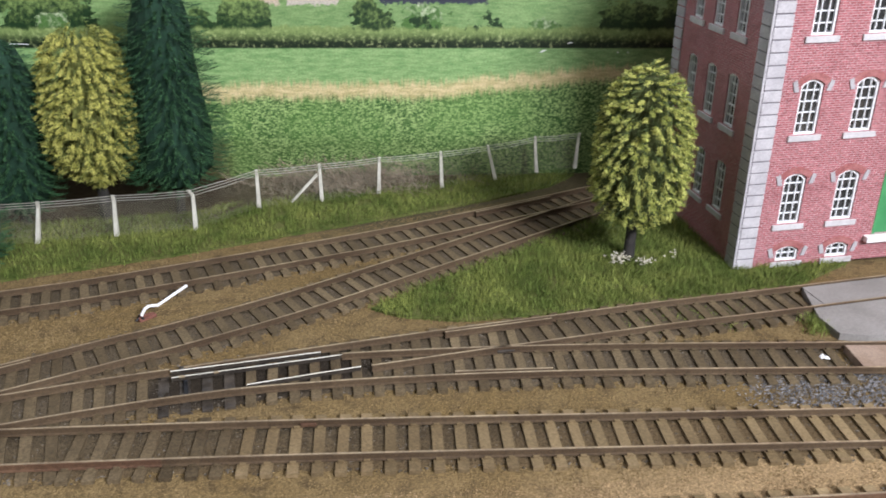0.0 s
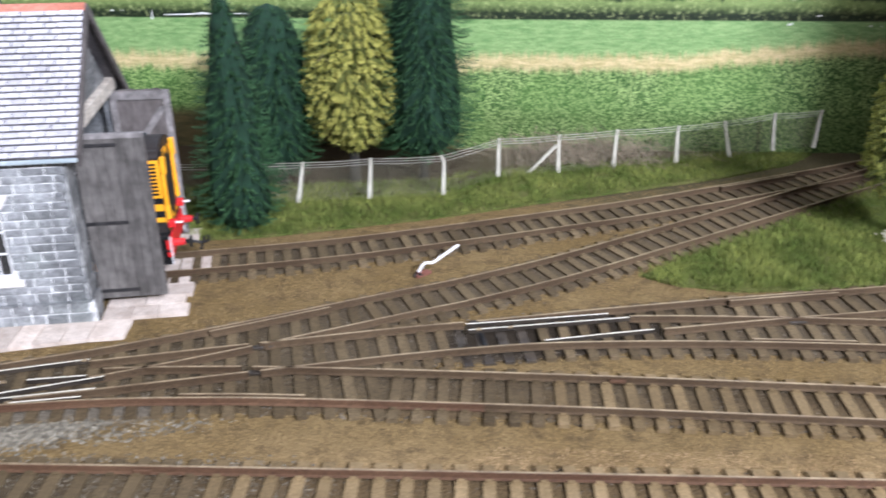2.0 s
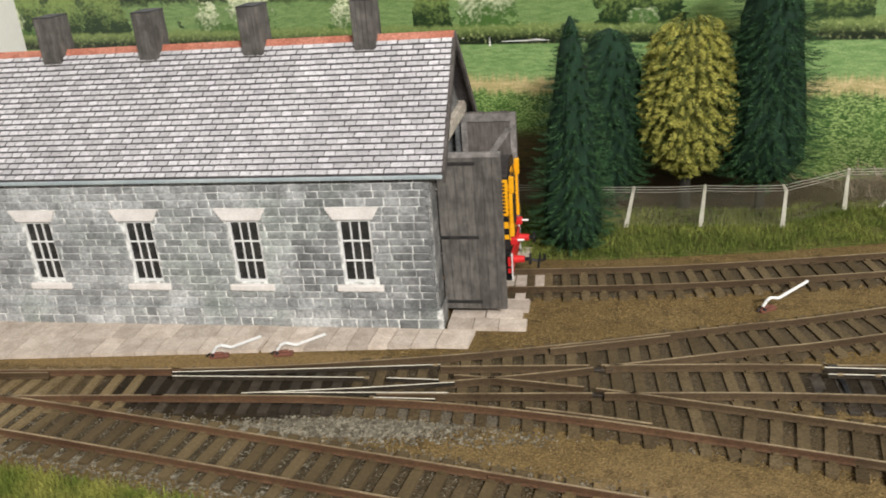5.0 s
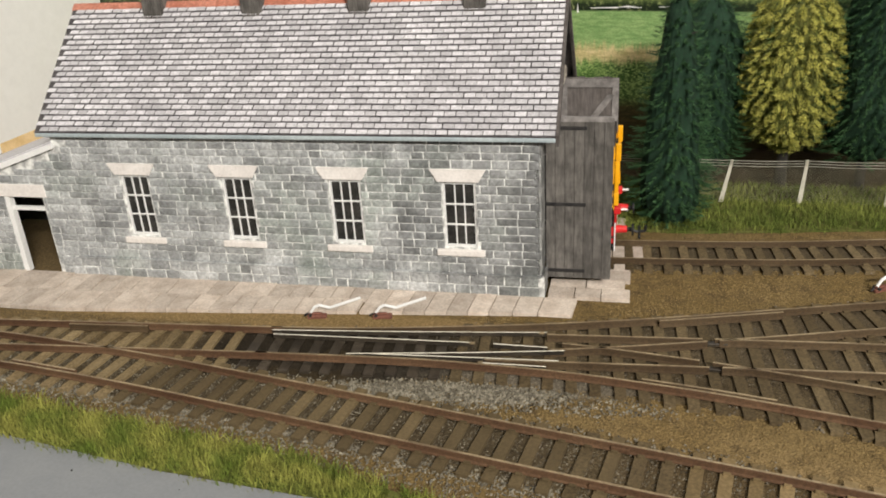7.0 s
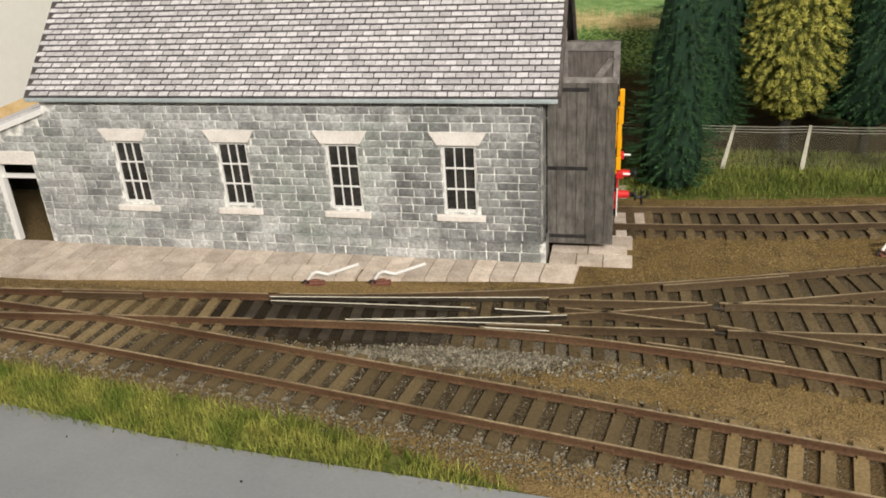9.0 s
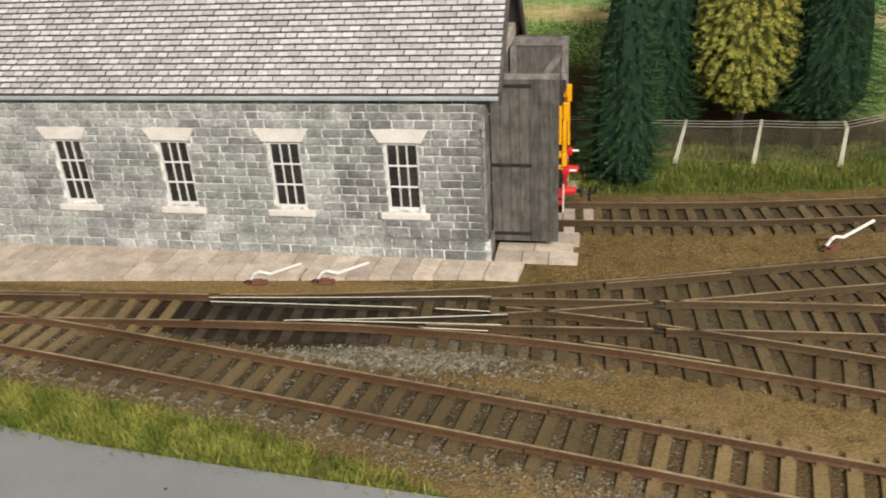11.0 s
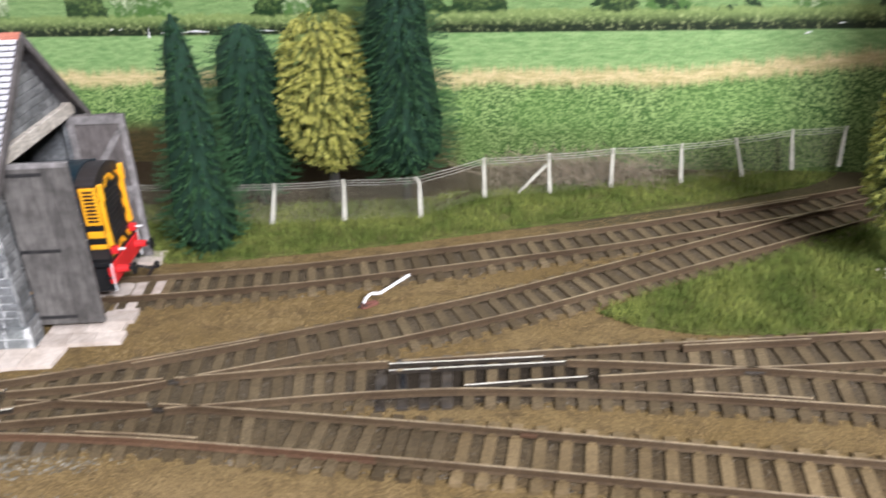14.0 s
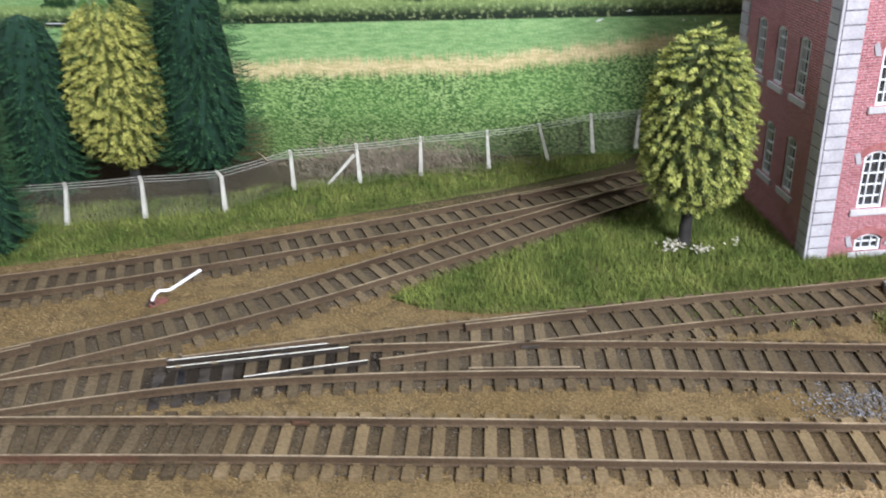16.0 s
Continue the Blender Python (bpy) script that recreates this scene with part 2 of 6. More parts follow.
def stone_material(name, island):
    """Grey stone blocks, each of its own tone, with damp green patches, dark weather stains and a darker right end of
    the wall.
    """
    n = Nodes(name)
    p = n.place()
    x, y, z = n.xyz(p)
    u = n.maths("ADD", n.maths("MULTIPLY", n.maths("ADD", x, 205.5), math.cos(SHED_TURN)), n.maths("MULTIPLY", n.maths("SUBTRACT", y, 262.0), math.sin(SHED_TURN)))
    seed = n.add("ShaderNodeNewGeometry").outputs["Random Per Island"] if island else n.add("ShaderNodeObjectInfo").outputs["Random"]
    coarse, mid, fine = n.noise(p, 19, 3), n.noise(p, 4.5, 4, 0.6), n.noise(p, 1.2, 5, 0.65)
    col = n.mix(n.step(coarse, 0.3, 0.7), (0.25, 0.262, 0.268), (0.43, 0.442, 0.448))
    col = n.mix(n.step(n.noise(p, 33, 3), 0.5, 0.68, 0.0, 0.45), col, (0.24, 0.29, 0.25))
    for cu, cz, ru, rz, depth in DARK_PATCHES:
        d = n.maths("ADD", n.maths("POWER", n.maths("DIVIDE", n.maths("SUBTRACT", u, cu), ru), 2.0), n.maths("POWER", n.maths("DIVIDE", n.maths("SUBTRACT", z, cz), rz), 2.0))
        col = n.mix(n.step(n.maths("ADD", d, n.maths("MULTIPLY", mid, 1.6)), 0.9, 2.0, depth, 0.0), col, (0.115, 0.118, 0.12))
    col = n.gain(col, n.step(mid, 0.3, 0.7, 0.86, 1.14))
    col = n.gain(col, n.step(fine, 0.25, 0.75, 0.66, 1.34))
    col = n.gain(col, n.maths("ADD", n.maths("MULTIPLY", seed, 0.5), 0.75))
    return n.done(col, n.step(fine, 0.2, 0.8, 0.63, 0.85), fine, 0.16, spec=0.25)


def brick_material():
    n = Nodes("printed_red_brick")
    p = n.place(True)
    x, y, z = n.xyz(p)
    flat = n.add("ShaderNodeCombineXYZ", X=n.maths("ADD", x, y), Y=z, Z=0.0).outputs[0]
    brick = n.add("ShaderNodeTexBrick", Vector=flat, Color1=(0.27, 0.077, 0.083, 1), Color2=(0.385, 0.125, 0.133, 1), Mortar=(0.47, 0.33, 0.33, 1), Scale=1.0)
    brick.inputs["Brick Width"].default_value, brick.inputs["Row Height"].default_value, brick.inputs["Mortar Size"].default_value = 3.0, 1.05, 0.13
    grime = n.noise(p, 14, 4, 0.6)
    col = n.mix(n.step(grime, 0.5, 0.8, 0.0, 0.6), brick.outputs[0], (0.16, 0.04, 0.045))
    col = n.gain(col, n.step(n.noise(p, 1.3, 3), 0.3, 0.7, 0.75, 1.25))
    return n.done(col, 0.6, n.maths("SUBTRACT", 1.0, brick.outputs[1]), 0.06, spec=0.3)


def stripes_material(name, c1, c2, width, chevron):
    n = Nodes(name)
    x, y, z = n.xyz(n.place(True))
    across = n.maths("ABSOLUTE", y) if chevron else y
    wave = n.maths("FRACT", n.maths("DIVIDE", n.maths("ADD", n.maths("MULTIPLY", across, 1.0), z), width))
    return n.done(n.mix(n.maths("GREATER_THAN", wave, 0.5), c1, c2), 0.4)


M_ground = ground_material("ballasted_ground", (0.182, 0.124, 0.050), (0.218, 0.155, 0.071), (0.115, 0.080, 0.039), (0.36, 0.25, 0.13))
M_bed = ground_material("grimy_track_bed", (0.074, 0.056, 0.033), (0.102, 0.080, 0.049), (0.047, 0.036, 0.022), (0.104, 0.080, 0.050), 480.0)
M_bed_front = ground_material("sandy_track_bed", (0.074, 0.056, 0.033), (0.102, 0.080, 0.049), (0.047, 0.036, 0.022), (0.125, 0.086, 0.043), 205.0)
M_backdrop = backdrop_material()
M_brick = brick_material()
M_sandstone = surf("sandy_chippings", (0.26, 0.178, 0.09), (0.36, 0.255, 0.14), 30, 0.7, 0.95, 0.05, spec=0.1, vary=0.22, island=True)
M_bedstone = surf("grimy_bed_chippings", (0.060, 0.049, 0.036), (0.165, 0.143, 0.112), 4, 0.7, 0.95, 0.05, spec=0.1, vary=0.4, island=True)
M_stones = surf("ballast_chippings", (0.172, 0.119, 0.051), (0.240, 0.171, 0.083), 40, 0.7, 0.95, 0.05, spec=0.1, vary=0.22, island=True)
M_greystone = surf("grey_chippings", (0.10, 0.088, 0.066), (0.23, 0.21, 0.165), 3, 0.7, 0.9, 0.05, spec=0.2, vary=0.5, island=True)
M_coal = surf("dark_grey_chippings", (0.07, 0.067, 0.065), (0.22, 0.215, 0.215), 2, 0.6, 0.7, 0.05, spec=0.3, vary=0.6, island=True)
M_sleeper = surf("weathered_sleeper", (0.076, 0.055, 0.030), (0.142, 0.107, 0.060), 50, 0.9, 0.85, 0.15, spec=0.15, vary=0.22, speck=0.42)
M_sleeper_warm = surf("sandy_sleeper", (0.145, 0.102, 0.050), (0.245, 0.179, 0.094), 45, 0.9, 0.85, 0.12, spec=0.15, vary=0.2, speck=0.3)
M_sleeper_mid = surf("dusty_sleeper", (0.122, 0.086, 0.043), (0.208, 0.152, 0.079), 50, 0.9, 0.85, 0.12, spec=0.15, vary=0.22, speck=0.3)
M_sleeper_tan = surf("tan_sleeper", (0.165, 0.120, 0.064), (0.245, 0.187, 0.104), 30, 0.9, 0.85, 0.15, spec=0.15, vary=0.2, speck=0.4)
M_sleeper_grimy = surf("grimy_sleeper", (0.082, 0.060, 0.033), (0.140, 0.104, 0.056), 40, 0.9, 0.85, 0.12, spec=0.15, vary=0.2, speck=0.22)
M_sleeper_dark = surf("oily_sleeper", (0.028, 0.022, 0.016), (0.062, 0.050, 0.037), 8, 1.2, 0.5, 0.15, spec=0.4, vary=0.3)
M_rail = surf("rusty_rail", (0.078, 0.040, 0.022), (0.125, 0.072, 0.040), 40, 0.9, 0.7, 0.05, spec=0.3)
M_rail_dusty = surf("dusty_rail", (0.056, 0.035, 0.018), (0.092, 0.062, 0.034), 40, 0.9, 0.75, 0.05, spec=0.3)
M_railtop = surf("worn_rail_head", (0.20, 0.145, 0.085), (0.36, 0.28, 0.17), 20, 1.5, 0.45, 0.02, metal=0.3, spec=0.4)
M_blade_side = surf("oily_blade_side", (0.022, 0.018, 0.014), (0.045, 0.036, 0.026), 12, 1.0, 0.6, 0.02)
# non-metal and near white: the blades' glint is put into the base colour
M_brass = surf("bright_blade_glint", (0.80, 0.755, 0.62), (0.88, 0.845, 0.74), 20, 1.5, 0.36, 0.01, metal=0.0, spec=0.7, speck=0.12)
M_stone = stone_material("printed_grey_stone", False)
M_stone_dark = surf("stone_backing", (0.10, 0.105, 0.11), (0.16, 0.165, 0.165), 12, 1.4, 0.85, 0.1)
M_mortar = surf("pale_mortar", (0.30, 0.305, 0.305), (0.90, 0.91, 0.89), 3.2, 2.0, 0.9, 0.05, speck=0.15)
M_slate = surf("grey_roof_tile", (0.53, 0.52, 0.55), (0.62, 0.61, 0.64), 40, 0.8, 0.55, 0.10, spec=0.4, vary=0.2, speck=0.26)
M_roofbase = surf("roof_underlay", (0.06, 0.056, 0.06), (0.10, 0.093, 0.096), 12, 1.2, 0.85, 0.05)
M_ridge = surf("red_ridge_tile", (0.38, 0.13, 0.085), (0.50, 0.21, 0.15), 8, 1.0, 0.6, 0.06)
M_wood = surf("grey_weathered_board", (0.072, 0.067, 0.062), (0.132, 0.123, 0.114), 6, 1.0, 0.75, 0.12, vary=0.15, stretch=(1, 1, 0.15))
M_wood_dark = surf("dark_board", (0.085, 0.075, 0.07), (0.13, 0.115, 0.11), 6, 1.0, 0.8, 0.1, vary=0.12, stretch=(1, 1, 0.15))
M_wood_rail = surf("pale_weathered_board", (0.15, 0.14, 0.135), (0.24, 0.225, 0.22), 6, 1.0, 0.75, 0.12, vary=0.1, stretch=(0.3, 1, 0.3))
M_beam = surf("pale_timber", (0.42, 0.37, 0.31), (0.55, 0.50, 0.43), 8, 1.0, 0.7, 0.08, stretch=(0.3, 0.3, 1))
M_iron = surf("black_iron", (0.015, 0.015, 0.016), (0.035, 0.033, 0.033), 5, 0.8, 0.55, 0.03)
M_cream = surf("cream_dressed_stone", (0.68, 0.64, 0.615), (0.79, 0.755, 0.73), 7, 0.9, 0.7, 0.05, speck=0.1)
M_white = surf("white_paint", (0.76, 0.77, 0.77), (0.82, 0.82, 0.82), 8, 1.0, 0.45, 0.02, speck=0.06)
M_gutter = surf("pale_blue_gutter", (0.33, 0.39, 0.42), (0.44, 0.50, 0.52), 20, 1.0, 0.5, 0.03, speck=0.15)
M_glass = surf("dark_window_film", (0.022, 0.022, 0.022), (0.05, 0.048, 0.045), 9, 1.0, 0.14, 0.0, spec=0.6)
M_slab = surf("pinkish_paving_slab", (0.47, 0.395, 0.335), (0.60, 0.525, 0.46), 6, 0.9, 0.85, 0.14, vary=0.17, speck=0.2)
M_post = surf("pale_concrete_post", (0.50, 0.48, 0.40), (0.62, 0.60, 0.51), 6, 0.7, 0.8, 0.05, speck=0.15)
M_wire = surf("pale_thread", (0.30, 0.29, 0.24), (0.40, 0.385, 0.33), 10, 1.0, 0.6, 0.0)
M_net = surf("brown_grey_netting", (0.22, 0.205, 0.145), (0.31, 0.29, 0.21), 10, 1.0, 0.6, 0.0)
M_road = surf("smooth_grey_road", (0.20, 0.213, 0.23), (0.245, 0.258, 0.272), 45, 1.1, 0.5, 0.05, speck=0.08)
M_tarmac = surf("pale_grey_roadway", (0.20, 0.187, 0.17), (0.265, 0.248, 0.228), 25, 1.0, 0.7, 0.06, speck=0.16)
M_board = surf("brown_crossing_board", (0.24, 0.17, 0.12), (0.31, 0.23, 0.17), 10, 1.0, 0.8, 0.06, speck=0.2)
M_grass = surf("static_grass", (0.090, 0.126, 0.026), (0.205, 0.235, 0.056), 22, 3.0, 0.8, 0.0, spec=0.15, vary=0.45, island=True)
M_grass_fresh = surf("bright_static_grass", (0.105, 0.150, 0.026), (0.29, 0.29, 0.072), 12, 3.0, 0.8, 0.0, spec=0.15, vary=0.4, island=True)
M_turf = surf("grass_mat", (0.06, 0.085, 0.018), (0.12, 0.12, 0.04), 10, 1.2, 0.95, 0.3, spec=0.1)
M_conifer = surf("dark_green_needles", (0.023, 0.070, 0.027), (0.064, 0.138, 0.058), 5, 2.0, 0.7, 0.0, spec=0.2, vary=0.75, island=True)
# crown cores carry the shade between the boughs in their darker colour
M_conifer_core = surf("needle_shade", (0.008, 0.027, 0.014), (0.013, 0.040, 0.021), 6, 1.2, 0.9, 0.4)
M_yellow = surf("yellow_green_foam", (0.29, 0.29, 0.058), (0.58, 0.55, 0.145), 5, 1.5, 0.85, 0.0, spec=0.15, vary=0.22, island=True)
M_leafgreen = surf("green_foam", (0.27, 0.30, 0.062), (0.58, 0.58, 0.16), 5, 1.5, 0.85, 0.0, spec=0.15, vary=0.22, island=True)
M_yellow_core = surf("olive_core_shade", (0.10, 0.115, 0.026), (0.17, 0.175, 0.045), 6, 1.2, 0.9, 0.5)
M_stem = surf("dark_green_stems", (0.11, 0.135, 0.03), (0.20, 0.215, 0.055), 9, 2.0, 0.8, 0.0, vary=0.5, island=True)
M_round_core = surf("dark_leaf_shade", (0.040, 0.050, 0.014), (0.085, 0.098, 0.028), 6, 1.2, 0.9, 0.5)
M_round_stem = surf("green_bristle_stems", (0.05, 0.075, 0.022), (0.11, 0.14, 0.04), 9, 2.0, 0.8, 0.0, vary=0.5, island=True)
M_bark = surf("grey_bark", (0.022, 0.020, 0.018), (0.045, 0.040, 0.034), 5, 0.8, 0.85, 0.15)
M_twig = surf("brown_twig", (0.14, 0.105, 0.07), (0.26, 0.21, 0.15), 6, 1.0, 0.9, 0.0, vary=0.4, island=True)
M_petal = surf("cream_flower", (0.38, 0.35, 0.25), (0.52, 0.49, 0.39), 4, 1.0, 0.8, 0.0, vary=0.2, island=True)
M_blue = surf("rail_blue_paint", (0.0042, 0.0165, 0.0245), (0.0048, 0.0185, 0.0275), 20, 3.0, 0.36, 0.0, spec=0.5, speck=0.02)
M_black = surf("satin_black", (0.008, 0.008, 0.009), (0.014, 0.014, 0.015), 10, 1.0, 0.5, 0.02, speck=0.15)
M_roofgrey = surf("cab_roof_grey", (0.020, 0.016, 0.015), (0.030, 0.025, 0.023), 12, 1.0, 0.55, 0.02, speck=0.12)
M_signal_red = surf("buffer_red", (0.55, 0.018, 0.022), (0.62, 0.03, 0.03), 8, 1.0, 0.4, 0.01, speck=0.08)
M_orange = surf("coach_line_orange", (0.62, 0.09, 0.03), (0.68, 0.12, 0.05), 8, 1.0, 0.45, 0.0, speck=0.05)
M_nameplate = surf("red_nameplate", (0.36, 0.05, 0.04), (0.42, 0.08, 0.06), 8, 1.0, 0.45, 0.0, speck=0.08)
M_yellowpaint = surf("warning_yellow", (0.80, 0.36, 0.012), (0.86, 0.42, 0.02), 8, 1.0, 0.4, 0.01, speck=0.06)
M_rod = surf("yellow_rod", (0.80, 0.36, 0.015), (0.86, 0.42, 0.02), 8, 1.0, 0.4, 0.01, speck=0.06)
M_wasp = stripes_material("black_yellow_chevrons", (0.80, 0.36, 0.012), (0.012, 0.012, 0.013), 7.0, True)
M_lever_base = surf("red_brown_lever_base", (0.14, 0.055, 0.04), (0.20, 0.085, 0.06), 4, 0.8, 0.7, 0.05)
M_green_door = surf("green_door_paint", (0.05, 0.22, 0.08), (0.07, 0.27, 0.10), 10, 1.0, 0.5, 0.02, speck=0.08)
M_wall = surf("off_white_wall", (0.76, 0.75, 0.73), (0.81, 0.80, 0.785), 250, 6.0, 0.9, 0.1, speck=0.03)
M_room = surf("grey_room_wall", (0.24, 0.235, 0.225), (0.29, 0.285, 0.275), 250, 6.0, 0.9, 0.1, speck=0.03)
M_ceiling = surf("pale_ceiling", (0.52, 0.52, 0.51), (0.56, 0.56, 0.55), 250, 6.0, 0.9, 0.1, speck=0.03)
M_carpet = surf("grey_floor", (0.09, 0.085, 0.08), (0.12, 0.115, 0.11), 80, 5.0, 0.95, 0.4)
M_tan = surf("tan_card_edge", (0.52, 0.36, 0.17), (0.60, 0.44, 0.24), 8, 1.0, 0.8, 0.03, speck=0.1)
M_paper = surf("white_decal", (0.80, 0.80, 0.79), (0.84, 0.84, 0.83), 8, 1.0, 0.5, 0.0, speck=0.03)

from mathutils import kdtree

# ---- mesh helpers, in millimetres ----
def part(name, bm, material, parent=None, label="", smooth=False):
    """Links a bmesh as one mesh object, under a thing or a part if one is given. material: one, or a list by face index."""
    mesh = bpy.data.meshes.new(name)
    bm.to_mesh(mesh)
    bm.free()
    return mesh_part(name, mesh, material, parent, label, smooth)


def mesh_part(name, mesh, material, parent=None, label="", smooth=False):
    if not mesh.materials:
        for m in material if isinstance(material, (list, tuple)) else [material]:
            mesh.materials.append(m)
    if smooth:
        mesh.polygons.foreach_set("use_smooth", [True] * len(mesh.polygons))
    ob = new(name, mesh)
    ob.parent = parent
    return tagged(ob, label)


def thing(name, x, y, z, turn, label, category, group="", kind="", lean=0.0):
    ob = new(name)
    ob.empty_display_size = 0.01
    ob.matrix_world = pose(x * MM, y * MM, z * MM, 0, lean, turn)
    return tagged(ob, label, category, group, kind)


def box(bm, x0, x1, y0, y1, z0, z1, mi=0, soft=0.0):
    v = [bm.verts.new((x * MM, y * MM, z * MM)) for x in (x0, x1) for y in (y0, y1) for z in (z0, z1)]
    faces = [bm.faces.new([v[i] for i in q]) for q in ((0, 1, 3, 2), (4, 6, 7, 5), (0, 4, 5, 1), (2, 3, 7, 6), (0, 2, 6, 4), (1, 5, 7, 3))]
    for f in faces:
        f.material_index = mi
    if soft:
        edges = list({e for f in faces for e in f.edges})
        bmesh.ops.bevel(bm, geom=edges, offset=soft * MM, segments=2, affect="EDGES", profile=0.5, material=-1)
    return v


def boxes(*items, soft=0.0):
    bm = bmesh.new()
    for it in items:
        box(bm, *it, soft=soft)
    return bm


def prism(bm, poly, axis, a, b, mi=0):
    """A polygon given in the two other axes (in the order x, y, z), drawn out along the axis from a to b."""
    def at(p, c):
        return {"x": (c, p[0], p[1]), "y": (p[0], c, p[1]), "z": (p[0], p[1], c)}[axis]
    lo = [bm.verts.new(Vector(at(p, a)) * MM) for p in poly]
    hi = [bm.verts.new(Vector(at(p, b)) * MM) for p in poly]
    n = len(poly)
    fs = [bm.faces.new(lo), bm.faces.new(hi[::-1])] + [bm.faces.new((lo[i], hi[i], hi[(i + 1) % n], lo[(i + 1) % n])) for i in range(n)]
    for f in fs:
        f.material_index = mi
    bmesh.ops.recalc_face_normals(bm, faces=fs)
    return fs


def rod(bm, p, q, r0, r1=None, sides=6, mi=0):
    p, q = Vector(p), Vector(q)
    turn = (q - p).to_track_quat("Z", "Y").to_matrix()
    rings = []
    for c, r in ((p, r0), (q, r0 if r1 is None else r1)):
        rings.append([bm.verts.new((c + turn @ Vector((r * math.cos(k), r * math.sin(k), 0))) * MM) for k in (2 * math.pi * i / sides for i in range(sides))])
    fs = [bm.faces.new(rings[0][::-1]), bm.faces.new(rings[1])]
    fs += [bm.faces.new((rings[0][i], rings[0][(i + 1) % sides], rings[1][(i + 1) % sides], rings[1][i])) for i in range(sides)]
    for f in fs:
        f.material_index = mi


def rods(*items, sides=6):
    bm = bmesh.new()
    for it in items:
        for a, b in zip(it[0], it[0][1:]):
            rod(bm, a, b, it[1], sides=sides)
    return bm


def spline(points, gap=4.0):
    """A smooth line through plan points, as evenly spaced points with their headings."""
    p = np.array(points, float)
    p = np.vstack([2 * p[0] - p[1], p, 2 * p[-1] - p[-2]])
    out = []
    for i in range(1, len(p) - 2):
        for s in np.linspace(0, 1, 24, endpoint=False):
            a, b, c, d = p[i - 1], p[i], p[i + 1], p[i + 2]
            out.append(0.5 * (2 * b + (c - a) * s + (2 * a - 5 * b + 4 * c - d) * s * s + (3 * b - a - 3 * c + d) * s ** 3))
    out = np.array(out + [p[-2]])
    far = np.r_[0, np.cumsum(np.hypot(*np.diff(out, axis=0).T))]
    at = np.linspace(0, far[-1], max(2, int(far[-1] / gap)))
    return np.stack([np.interp(at, far, out[:, k]) for k in (0, 1)], 1)


def headings(line):
    d = np.gradient(line, axis=0)
    return d / np.hypot(*d.T)[:, None]


def offset(line, side):
    d = headings(line)
    return line + side * np.stack([-d[:, 1], d[:, 0]], 1)


def between(line, x0, x1):
    return line[(line[:, 0] >= x0) & (line[:, 0] <= x1)]


def sweep(bm, line, profile, cap=True, top=()):
    """Draws a closed profile of (across, z) along a plan line; the faces listed in top take the second material."""
    d = headings(line)
    side = np.stack([-d[:, 1], d[:, 0]], 1)
    rings = [[bm.verts.new(((q[0] + s[0] * a) * MM, (q[1] + s[1] * a) * MM, z * MM)) for a, z in profile] for q, s in zip(line, side)]
    n = len(profile)
    for r0, r1 in zip(rings, rings[1:]):
        for i in range(n):
            f = bm.faces.new((r0[i], r0[(i + 1) % n], r1[(i + 1) % n], r1[i]))
            f.material_index = 1 if i in top else 0
    if cap:
        bm.faces.new(rings[0][::-1])
        bm.faces.new(rings[-1])
    bmesh.ops.recalc_face_normals(bm, faces=bm.faces[:])


def inside(x, y, poly):
    hit = np.zeros(len(x), bool)
    for (x0, y0), (x1, y1) in zip(poly, poly[1:] + poly[:1]):
        cross = (y0 > y) != (y1 > y)
        hit ^= cross & (x < (x1 - x0) * (y - y0) / (y1 - y0 + 1e-12) + x0)
    return hit


def scatter(rng, poly, count):
    """Random plan points in a polygon."""
    q = np.array(poly)
    lo, hi = q.min(0), q.max(0)
    got = np.zeros((0, 2))
    while len(got) < count:
        p = lo + (hi - lo) * rng.random((count * 2, 2))
        got = np.vstack([got, p[inside(p[:, 0], p[:, 1], poly)]])
    return got[:count]


def raw(name, verts, faces, material, parent=None, label="", category="", kind="stuff"):
    mesh = bpy.data.meshes.new(name)
    mesh.from_pydata((np.asarray(verts) * MM).tolist(), [], np.asarray(faces).tolist())
    mesh.update()
    return tagged(mesh_part(name, mesh, material, parent, label), "", category, "", kind)


def pebbles(rng, pts, low, high, z=0.0):
    """Small five-cornered chips on the ground at plan points."""
    n = len(pts)
    r = low + (high - low) * rng.random(n) ** 1.6
    turn = rng.random(n) * 6.283
    v = np.zeros((n, 5, 3))
    for k in range(4):
        rad = r * (0.7 + 0.6 * rng.random(n))
        v[:, k, 0] = pts[:, 0] + rad * np.cos(turn + k * 1.571)
        v[:, k, 1] = pts[:, 1] + rad * np.sin(turn + k * 1.571)
        v[:, k, 2] = z - 0.15 + 0.2 * r * rng.random(n)
    v[:, 4, 0] = pts[:, 0] + r * (rng.random(n) - 0.5) * 0.8
    v[:, 4, 1] = pts[:, 1] + r * (rng.random(n) - 0.5) * 0.8
    v[:, 4, 2] = z + r * (0.55 + 0.6 * rng.random(n))
    f = np.array([[0, 1, 4], [1, 2, 4], [2, 3, 4], [3, 0, 4]])[None] + 5 * np.arange(n)[:, None, None]
    return v.reshape(-1, 3), f.reshape(-1, 3)


